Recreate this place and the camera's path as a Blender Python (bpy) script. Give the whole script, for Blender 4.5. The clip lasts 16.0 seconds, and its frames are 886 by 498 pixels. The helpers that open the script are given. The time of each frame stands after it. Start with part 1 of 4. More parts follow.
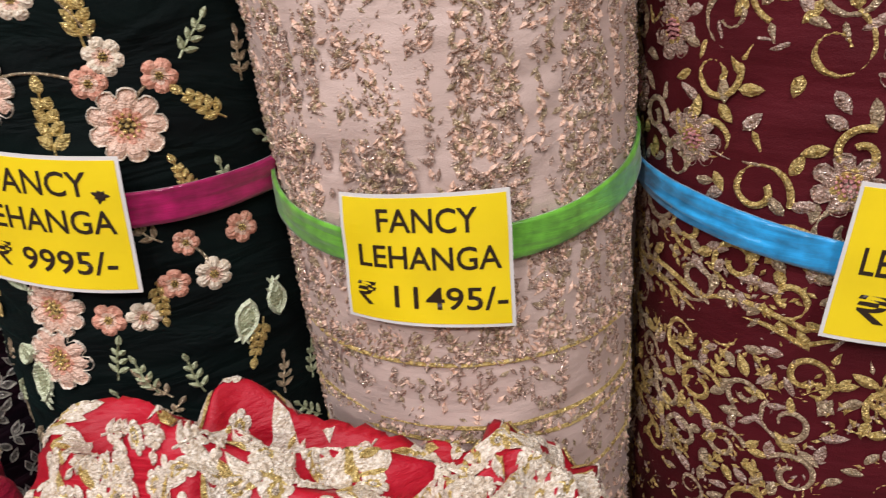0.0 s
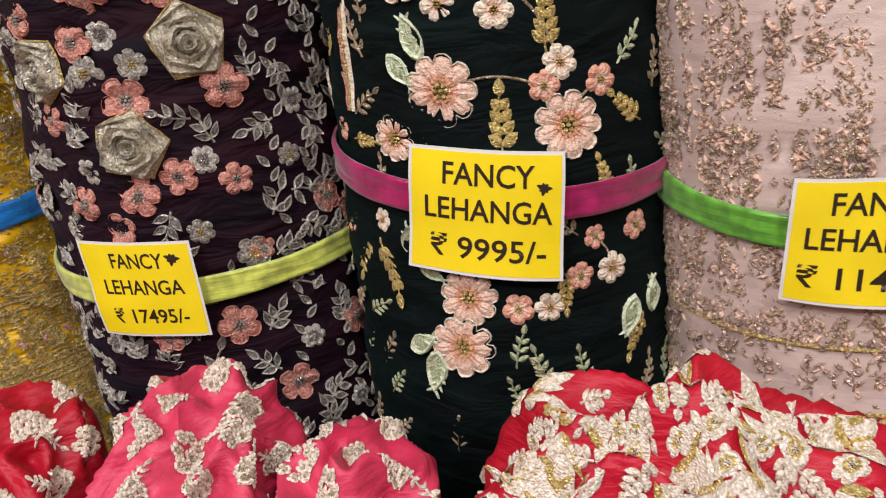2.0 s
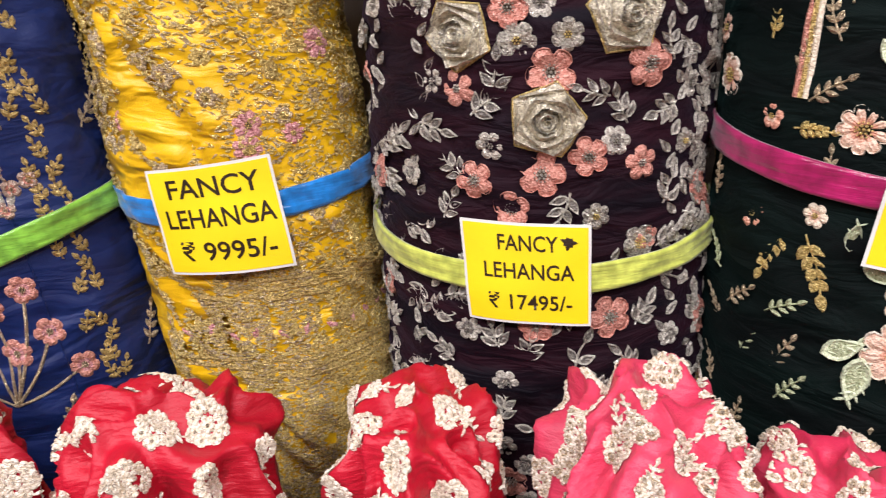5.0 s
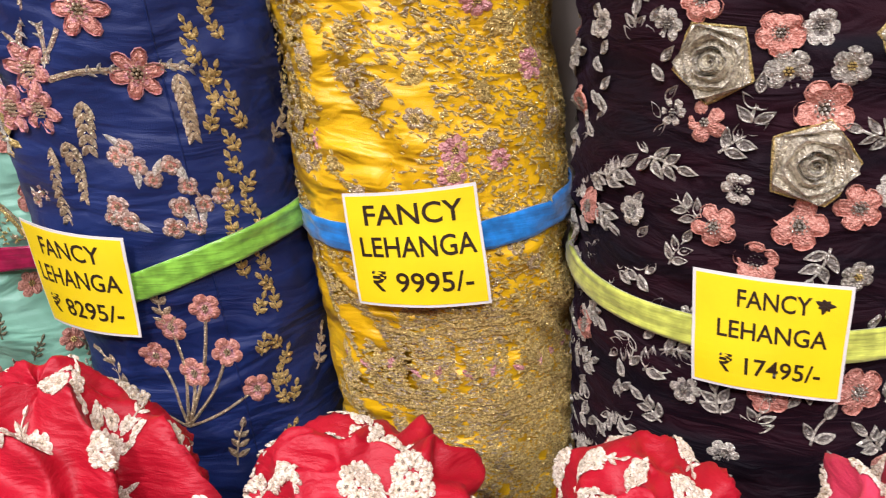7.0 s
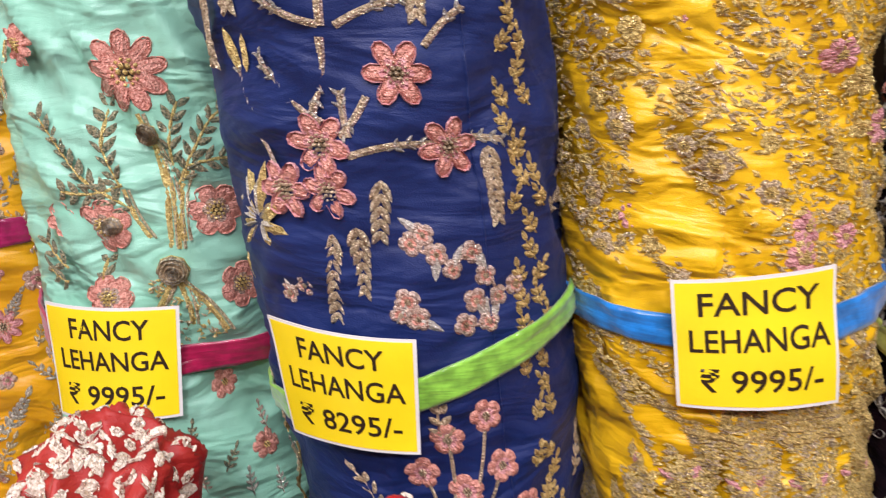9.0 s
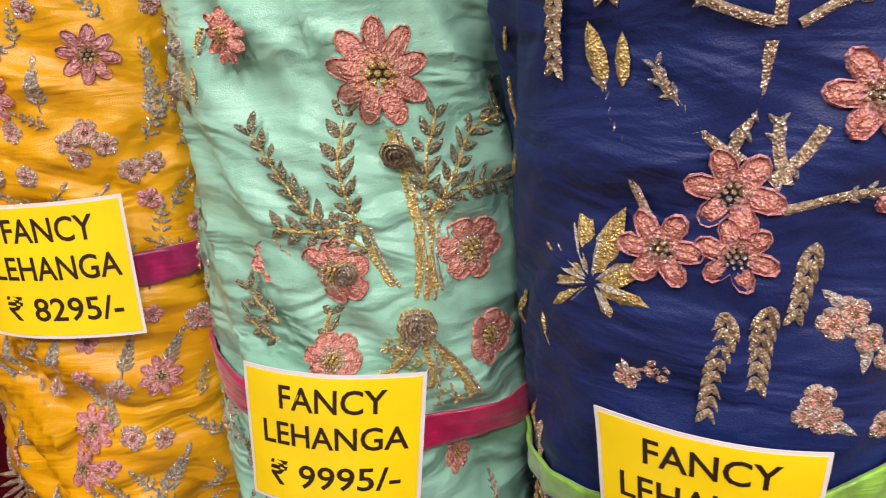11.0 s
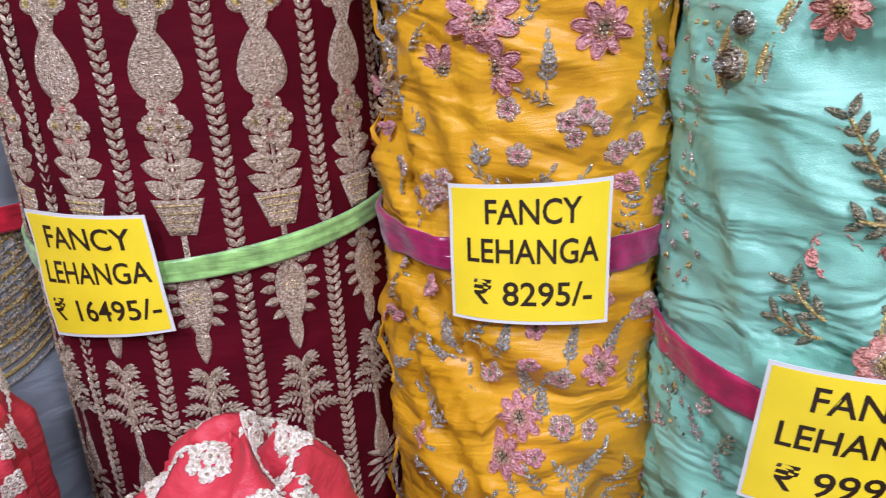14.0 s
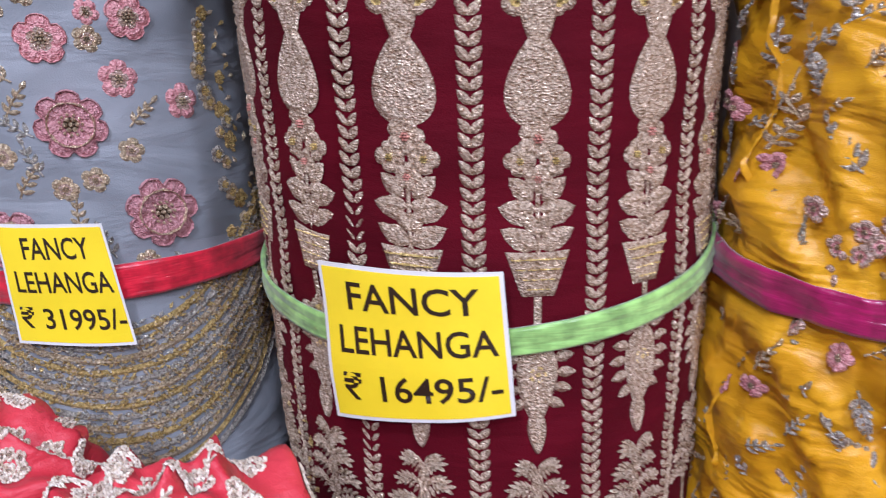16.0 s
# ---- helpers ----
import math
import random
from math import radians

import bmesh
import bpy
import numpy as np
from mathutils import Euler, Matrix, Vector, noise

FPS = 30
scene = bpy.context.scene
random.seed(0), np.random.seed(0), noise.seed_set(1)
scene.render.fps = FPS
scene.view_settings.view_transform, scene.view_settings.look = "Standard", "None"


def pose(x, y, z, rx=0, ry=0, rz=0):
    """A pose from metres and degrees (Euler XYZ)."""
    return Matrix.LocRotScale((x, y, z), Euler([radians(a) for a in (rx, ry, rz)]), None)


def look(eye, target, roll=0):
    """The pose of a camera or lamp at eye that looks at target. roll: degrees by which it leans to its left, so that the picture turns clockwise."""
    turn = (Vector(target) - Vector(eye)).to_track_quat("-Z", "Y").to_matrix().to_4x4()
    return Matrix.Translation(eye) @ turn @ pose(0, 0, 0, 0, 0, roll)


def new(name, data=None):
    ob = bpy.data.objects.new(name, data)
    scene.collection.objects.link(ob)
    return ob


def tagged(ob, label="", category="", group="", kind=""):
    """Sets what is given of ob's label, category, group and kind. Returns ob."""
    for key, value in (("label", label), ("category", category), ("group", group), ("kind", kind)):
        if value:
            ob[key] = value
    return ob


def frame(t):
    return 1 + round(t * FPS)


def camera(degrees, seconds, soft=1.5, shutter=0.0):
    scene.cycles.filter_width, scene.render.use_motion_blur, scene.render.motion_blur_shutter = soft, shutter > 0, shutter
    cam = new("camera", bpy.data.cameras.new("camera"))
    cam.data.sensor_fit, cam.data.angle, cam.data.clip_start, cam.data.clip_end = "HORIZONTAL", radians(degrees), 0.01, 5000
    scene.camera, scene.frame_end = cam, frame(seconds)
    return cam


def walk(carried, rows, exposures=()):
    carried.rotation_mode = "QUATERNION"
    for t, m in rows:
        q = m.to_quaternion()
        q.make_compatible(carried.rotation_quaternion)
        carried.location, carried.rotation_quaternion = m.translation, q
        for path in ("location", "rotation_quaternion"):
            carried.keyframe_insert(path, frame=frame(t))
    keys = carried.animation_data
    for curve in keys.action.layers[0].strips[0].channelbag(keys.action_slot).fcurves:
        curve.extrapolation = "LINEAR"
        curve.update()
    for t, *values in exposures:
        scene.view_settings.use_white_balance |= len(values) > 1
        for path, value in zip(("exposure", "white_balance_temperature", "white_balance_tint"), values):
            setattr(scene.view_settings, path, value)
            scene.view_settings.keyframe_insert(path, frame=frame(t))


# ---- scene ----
cam = camera(60.4, 16.0, soft=1.1, shutter=0.2)
PATH = [
    (0, (0.014, 0.064, 1.37), (-0.098, 1.871, 0.521), -3.5),
    (0.5, (-0.063, 0.021, 1.365), (-0.218, 1.843, 0.554), -5.1),
    (1, (-0.144, -0.008, 1.364), (-0.383, 1.804, 0.552), -6.3),
    (1.5, (-0.202, -0.039, 1.355), (-0.494, 1.795, 0.614), -5.7),
    (2, (-0.265, -0.014, 1.353), (-0.517, 1.847, 0.665), -4.9),
    (2.5, (-0.315, 0.028, 1.377), (-0.507, 1.905, 0.714), -4.2),
    (3, (-0.347, 0.067, 1.367), (-0.517, 1.952, 0.722), -4.0),
    (3.5, (-0.397, 0.096, 1.376), (-0.497, 1.979, 0.71), -2.9),
    (4, (-0.435, 0.054, 1.371), (-0.555, 1.929, 0.686), -2.6),
    (4.5, (-0.548, -0.001, 1.359), (-0.688, 1.866, 0.657), -1.6),
    (5, (-0.631, -0.021, 1.348), (-0.875, 1.841, 0.66), -1.2),
    (5.2, (-0.645, -0.02, 1.348), (-0.926, 1.833, 0.651), -1.3),
    (7.3, (-0.788, 0.032, 1.353), (-1.28, 1.857, 0.699), 0.1),
    (7.5, (-0.821, 0.019, 1.362), (-1.285, 1.852, 0.711), 0.1),
    (8, (-0.872, 0.003, 1.358), (-1.303, 1.866, 0.771), -0.5),
    (8.5, (-0.946, 0.009, 1.356), (-1.352, 1.888, 0.804), -1.1),
    (9, (-1.049, 0.066, 1.358), (-1.479, 1.942, 0.812), -0.8),
    (9.5, (-1.151, 0.116, 1.378), (-1.585, 1.992, 0.839), -0.9),
    (9.7, (-1.182, 0.128, 1.386), (-1.607, 2.004, 0.836), -1.0),
    (11.8, (-1.402, 0.198, 1.385), (-1.812, 2.02, 0.669), -1.0),
    (12, (-1.429, 0.185, 1.392), (-1.825, 2.007, 0.669), -0.9),
    (12.5, (-1.489, 0.159, 1.398), (-1.873, 1.978, 0.661), -1.0),
    (13, (-1.542, 0.144, 1.397), (-1.973, 1.959, 0.674), -0.9),
    (13.5, (-1.594, 0.135, 1.401), (-2.097, 1.934, 0.688), -0.7),
    (14, (-1.662, 0.132, 1.386), (-2.222, 1.913, 0.667), -0.6),
    (14.5, (-1.734, 0.116, 1.382), (-2.305, 1.894, 0.666), -0.4),
    (15, (-1.815, 0.1, 1.368), (-2.353, 1.898, 0.677), 0.1),
    (15.5, (-1.893, 0.119, 1.371), (-2.373, 1.941, 0.701), 0.7),
    (16, (-2.003, 0.178, 1.368), (-2.488, 1.996, 0.691), 0.4),
]
EXPOSURES = [(0, -0.55, 6500, 10), (2, -0.5, 6500, 10), (3.5, -0.2, 6500, 10), (5, -0.02, 6400, 11), (9, -0.02, 6400, 15), (12, -0.3, 7200, 18), (13.0, -0.27, 6800, 17), (13.7, -0.22, 5350, 14), (16, -0.05, 5350, 15)]
walk(cam, [(t, look(eye, target, roll)) for t, eye, target, roll in PATH], EXPOSURES)

# ---- world and lights: a closed shop lit by white ceiling panels ----
world = bpy.data.worlds.new("world")
scene.world = world
world.use_nodes = True
world.node_tree.nodes["Background"].inputs[0].default_value = (0.9, 0.95, 1.0, 1)
world.node_tree.nodes["Background"].inputs[1].default_value = 0.01


def panel_lamp(x, y, z, sx, sy, watts, colour=(1.0, 0.965, 1.02)):
    data = bpy.data.lights.new("ceiling_light", "AREA")
    data.shape, data.size, data.size_y, data.energy, data.color = "RECTANGLE", sx, sy, watts, colour
    ob = new("ceiling_light", data)
    ob.matrix_basis = pose(x, y, z)
    return ob


LAMPS = [(-2.3, -0.45), (-0.9, -0.45), (0.5, -0.45), (-2.3, -1.5), (-0.9, -1.5), (0.5, -1.5)]
for lx, ly in LAMPS:
    panel_lamp(lx, ly, 2.84, 0.24, 0.24, 22 if ly > -1 else 50)


# ---- materials ----
def material(name):
    m = bpy.data.materials.new(name)
    m.use_nodes = True
    return m, m.node_tree.nodes, m.node_tree.links, m.node_tree.nodes["Principled BSDF"]


def ramp_between(nodes, links, fac, a, b, lo=0.35, hi=0.65):
    r = nodes.new("ShaderNodeValToRGB")
    r.color_ramp.elements[0].position, r.color_ramp.elements[1].position = lo, hi
    r.color_ramp.elements[0].color, r.color_ramp.elements[1].color = (*a, 1), (*b, 1)
    links.new(fac, r.inputs[0])
    return r.outputs[0]


def noise_node(nodes, links, scale, detail=3, stretch=None, rough=0.5):
    co = nodes.new("ShaderNodeTexCoord")
    out = co.outputs["Object"]
    if stretch:
        mp = nodes.new("ShaderNodeMapping")
        mp.inputs["Scale"].default_value = stretch
        links.new(out, mp.inputs[0])
        out = mp.outputs[0]
    n = nodes.new("ShaderNodeTexNoise")
    n.inputs["Scale"].default_value, n.inputs["Detail"].default_value = scale, detail
    n.inputs["Roughness"].default_value = rough
    links.new(out, n.inputs["Vector"])
    return n.outputs[0]


def bump(nodes, links, bsdf, *heights):
    prev = None
    for h, strength, dist in heights:
        b = nodes.new("ShaderNodeBump")
        b.inputs["Strength"].default_value, b.inputs["Distance"].default_value = strength, dist
        links.new(h, b.inputs["Height"])
        if prev:
            links.new(prev, b.inputs["Normal"])
        prev = b.outputs[0]
    links.new(prev, bsdf.inputs["Normal"])


def fabric(name, a, b, rough=0.6, sheen=0.3, sheen_tint=(1, 1, 1), scale=14, stretch=None, crease=0.25, spec=0.4, wave=22, satin=False, gather=0.0):
    """Cloth: two tones at a large scale, a fine weave and soft creases."""
    m, N, L, p = material(name)
    big = noise_node(N, L, scale, 4, stretch)
    L.new(ramp_between(N, L, big, a, b), p.inputs["Base Color"])
    p.inputs["Roughness"].default_value = rough
    p.inputs["Sheen Weight"].default_value = sheen
    p.inputs["Sheen Roughness"].default_value = 0.4
    p.inputs["Sheen Tint"].default_value = (*sheen_tint, 1)
    p.inputs["Specular IOR Level"].default_value = spec
    waves = noise_node(N, L, wave, 3, (1, 1, 3.4))
    if satin:
        # sharp slanting creases between soft swells
        node = waves.node
        node.inputs["Distortion"].default_value = 0.9
        node.inputs["Vector"].links[0].from_node.inputs["Rotation"].default_value = (0, 0.3 * satin, 0)
    heights = [(waves, crease, 0.02), (noise_node(N, L, 900, 2), 0.45, 0.001)]
    if gather:
        # broad folds pulled slantwise by the ribbon
        broad = noise_node(N, L, 7.5, 2, (1, 1, 2.6), 0.4)
        broad.node.inputs["Distortion"].default_value = 1.4
        broad.node.inputs["Vector"].links[0].from_node.inputs["Rotation"].default_value = (0.2, 0.55 * satin, 0)
        heights.insert(0, (broad, gather, 0.05))
    bump(N, L, p, *heights)
    return m


def thread(name, a, b, metal=0.7, rough=0.38, glint=0.7, scale=400):
    """Embroidery thread and beads: broken stitches that catch the light one by one."""
    m, N, L, p = material(name)
    v = N.new("ShaderNodeTexVoronoi")
    v.inputs["Scale"].default_value = scale * 1.6
    co = N.new("ShaderNodeTexCoord")
    L.new(co.outputs["Object"], v.inputs["Vector"])
    n = noise_node(N, L, scale, 2)
    L.new(ramp_between(N, L, n, a, b, 0.3, 0.7), p.inputs["Base Color"])
    p.inputs["Roughness"].default_value, p.inputs["Metallic"].default_value = rough, metal
    bump(N, L, p, (v.outputs["Distance"], glint, 0.0025), (n, 0.4, 0.0015))
    return m


def plain(name, colour, rough=0.5, grain=0.06, scale=30, spec=0.5, fine=0.08):
    m, N, L, p = material(name)
    lo, hi = tuple(c * (1 - grain) for c in colour), tuple(min(1, c * (1 + grain)) for c in colour)
    L.new(ramp_between(N, L, noise_node(N, L, scale, 4), lo, hi), p.inputs["Base Color"])
    p.inputs["Roughness"].default_value, p.inputs["Specular IOR Level"].default_value = rough, spec
    bump(N, L, p, (noise_node(N, L, scale * 8, 3), fine, 0.002))
    return m


def ribbon_satin(name, colour, rough=0.22):
    m, N, L, p = material(name)
    lo, hi = tuple(c * 0.7 for c in colour), tuple(min(1, c * 1.25) for c in colour)
    L.new(ramp_between(N, L, noise_node(N, L, 60, 3), lo, hi), p.inputs["Base Color"])
    p.inputs["Roughness"].default_value = rough
    p.inputs["Sheen Weight"].default_value = 0.3
    bump(N, L, p, (noise_node(N, L, 24, 3, (1, 1, 9)), 0.4, 0.004))
    return m


GOLD = thread("gold_thread", (0.46, 0.30, 0.07), (1.0, 0.80, 0.34), 0.5, 0.30, 0.9)
PALE_GOLD = thread("pale_gold_thread", (0.36, 0.25, 0.14), (0.88, 0.73, 0.50), 0.6, 0.30, 0.9)
ROSE_GOLD = thread("rose_gold_thread", (0.46, 0.27, 0.19), (0.98, 0.80, 0.67), 0.5, 0.21, 1.0)
SILVER = thread("silver_thread", (0.24, 0.21, 0.17), (0.86, 0.81, 0.70), 0.65, 0.28, 0.9)
DARK_GOLD = thread("antique_gold_thread", (0.32, 0.20, 0.05), (0.84, 0.63, 0.26), 0.5, 0.30, 0.9)
CREAM = thread("cream_thread", (0.60, 0.47, 0.32), (0.88, 0.78, 0.62), 0.0, 0.5, 0.45)
PEACH_T = thread("peach_thread", (0.56, 0.21, 0.13), (0.80, 0.44, 0.31), 0.0, 0.5, 0.5)
PEACH_PALE = thread("pale_peach_thread", (0.64, 0.37, 0.25), (0.86, 0.64, 0.50), 0.0, 0.5, 0.5)
CORAL_T = thread("coral_thread", (0.42, 0.13, 0.09), (0.80, 0.41, 0.32), 0.12, 0.38, 0.7)
PINK_T = thread("pink_thread", (0.42, 0.13, 0.14), (0.80, 0.43, 0.41), 0.1, 0.38, 0.7)
FERN_T = thread("pale_green_thread", (0.22, 0.25, 0.12), (0.55, 0.58, 0.36), 0.1, 0.5, 0.5)
DARK_LEAF = thread("dark_green_beads", (0.05, 0.10, 0.07), (0.46, 0.37, 0.22), 0.35, 0.32, 0.8)
ROSE_SILVER = thread("silver_gilt_thread", (0.34, 0.29, 0.20), (0.86, 0.79, 0.62), 0.55, 0.3, 0.6)
VASE_GOLD = thread("rosy_gold_thread", (0.34, 0.22, 0.13), (0.90, 0.74, 0.55), 0.45, 0.27, 0.9)
DARK_CENTRE = thread("dark_centre_thread", (0.03, 0.016, 0.008), (0.12, 0.07, 0.03), 0.2, 0.4, 0.6)
LEAF_SILVER = thread("bright_silver_gilt", (0.42, 0.37, 0.30), (0.92, 0.87, 0.76), 0.45, 0.28, 0.9)
LEAF_GREY = thread("grey_thread", (0.12, 0.10, 0.09), (0.40, 0.36, 0.31), 0.4, 0.35, 0.9)
FERN_PALE = thread("pistachio_thread", (0.45, 0.50, 0.30), (0.76, 0.80, 0.58), 0.0, 0.5, 0.5)
IVORY = thread("ivory_gold_thread", (0.50, 0.38, 0.25), (0.92, 0.85, 0.73), 0.05, 0.40, 0.6)

BLACK_GREEN = fabric("bottle_green_velvet", (0.0008, 0.002, 0.002), (0.0015, 0.006, 0.005), 0.8, 0.04, (0.05, 0.3, 0.27), 9, (1, 1, 3), 0.5, 0.12, 11, 1)
PLUM = fabric("plum_velvet", (0.004, 0.002, 0.005), (0.016, 0.002, 0.006), 0.75, 0.07, (0.35, 0.22, 0.45), 9, (1, 1, 4), 0.6, 0.15, 14, 1)
NAVY = fabric("navy_silk", (0.006, 0.015, 0.080), (0.009, 0.022, 0.105), 0.50, 0.06, (0.3, 0.4, 0.9), 8, (1, 1, 3), 0.35, 0.3, 9, 1, 0.3)
MINT = fabric("mint_satin", (0.24, 0.53, 0.38), (0.30, 0.60, 0.45), 0.30, 0.02, (0.8, 1, 0.95), 8, (1, 1, 3), 0.22, 0.5, 8, -1, 0.5)
MUSTARD = fabric("mustard_satin", (0.64, 0.295, 0.003), (0.74, 0.375, 0.005), 0.30, 0.02, (1, 0.9, 0.6), 8, (1, 1, 3), 0.26, 0.5, 9, 1, 0.4)
LEMON = fabric("yellow_satin", (0.70, 0.39, 0.004), (0.80, 0.47, 0.008), 0.30, 0.02, (1, 0.95, 0.7), 8, (1, 1, 3), 0.34, 0.5, 10, 1, 0.5)
MAROON = fabric("maroon_velvet", (0.066, 0.0006, 0.005), (0.092, 0.0009, 0.007), 0.8, 0.05, (0.9, 0.1, 0.2), 9, (1, 1, 2), 0.2, 0.12, 12)
WINE = fabric("wine_net", (0.06, 0.003, 0.006), (0.09, 0.005, 0.010), 0.7, 0.05, (0.9, 0.2, 0.2), 12, None, 0.2, 0.2, 14)
GREY = fabric("grey_blue_satin", (0.21, 0.225, 0.237), (0.28, 0.295, 0.307), 0.40, 0.05, (0.9, 0.95, 1), 8, (1, 1, 2), 0.3, 0.4, 7, 1)
PEACH = fabric("peach_net", (0.55, 0.41, 0.35), (0.65, 0.50, 0.43), 0.42, 0.1, (1, 0.9, 0.85), 12, None, 0.2, 0.4, 12)
RED_CLOTH = fabric("red_silk", (0.36, 0.0015, 0.012), (0.46, 0.003, 0.020), 0.5, 0.03, (1, 0.4, 0.4), 10, None, 0.35)
PINK_CLOTH = fabric("rose_pink_silk", (0.50, 0.020, 0.065), (0.62, 0.050, 0.10), 0.48, 0.03, (1, 0.6, 0.6), 10, None, 0.35)
CORAL_CLOTH = fabric("coral_silk", (0.48, 0.022, 0.038), (0.58, 0.045, 0.060), 0.48, 0.03, (1, 0.6, 0.6), 10, None, 0.35)
BRICK_CLOTH = fabric("brick_red_silk", (0.30, 0.012, 0.012), (0.38, 0.03, 0.02), 0.5, 0.06, (1, 0.5, 0.4), 10, None, 0.3)

YELLOW_PAPER = plain("yellow_label_paper", (0.90, 0.68, 0.012), 0.30, 0.03, 25, 0.5, 0.1)
WHITE_PAPER = plain("white_label_border", (0.72, 0.70, 0.66), 0.35, 0.03, 40)
INK = plain("black_ink", (0.025, 0.013, 0.006), 0.45, 0.1)
WALL = plain("cream_wall_paint", (0.26, 0.22, 0.19), 0.7)
CEILING = plain("white_ceiling_paint", (0.6, 0.6, 0.59), 0.7)
FLOOR = plain("pale_floor_tile", (0.22, 0.19, 0.17), 0.25, 0.08, 6)
WOOD = plain("brown_laminate", (0.24, 0.13, 0.07), 0.4, 0.25, 9)


# ---- the room ----
def box(name, x0, y0, z0, x1, y1, z1, mat, label, category="", kind="structure"):
    bm = bmesh.new()
    bmesh.ops.create_cube(bm, size=1)
    bmesh.ops.scale(bm, vec=(x1 - x0, y1 - y0, z1 - z0), verts=bm.verts)
    bmesh.ops.translate(bm, vec=((x0 + x1) / 2, (y0 + y1) / 2, (z0 + z1) / 2), verts=bm.verts)
    bmesh.ops.bevel(bm, geom=bm.edges[:], offset=0.004, segments=2, affect="EDGES")
    me = bpy.data.meshes.new(name)
    bm.to_mesh(me)
    bm.free()
    me.materials.append(mat)
    return tagged(new(name, me), label, category, "", kind)


box("floor", -5.1, -3.6, -0.1, 2.7, 1.5, 0.0, FLOOR, "pale polished shop floor", "floor")
box("ceiling", -5.1, -3.6, 2.9, 2.7, 1.5, 3.0, CEILING, "plain white painted shop ceiling", "ceiling")
box("wall_north", -5.1, 1.12, 0.002, 2.7, 1.22, 2.898, WALL, "plain cream wall behind the fabric rolls", "wall")
box("wall_south", -5.1, -3.3, 0.002, 2.7, -3.2, 2.898, WALL, "plain cream painted shop wall", "wall")
box("wall_west", -4.7, -3.198, 0.002, -4.6, 1.118, 2.898, WALL, "plain cream painted shop wall", "wall")
box("wall_east", 2.2, -3.198, 0.002, 2.3, 1.118, 2.898, WALL, "plain cream painted shop wall", "wall")
BASE = 0.5
box("platform", -3.2, 0.22, 0.001, 0.9, 1.115, BASE, WOOD, "low brown display platform carrying the fabric rolls", "platform")


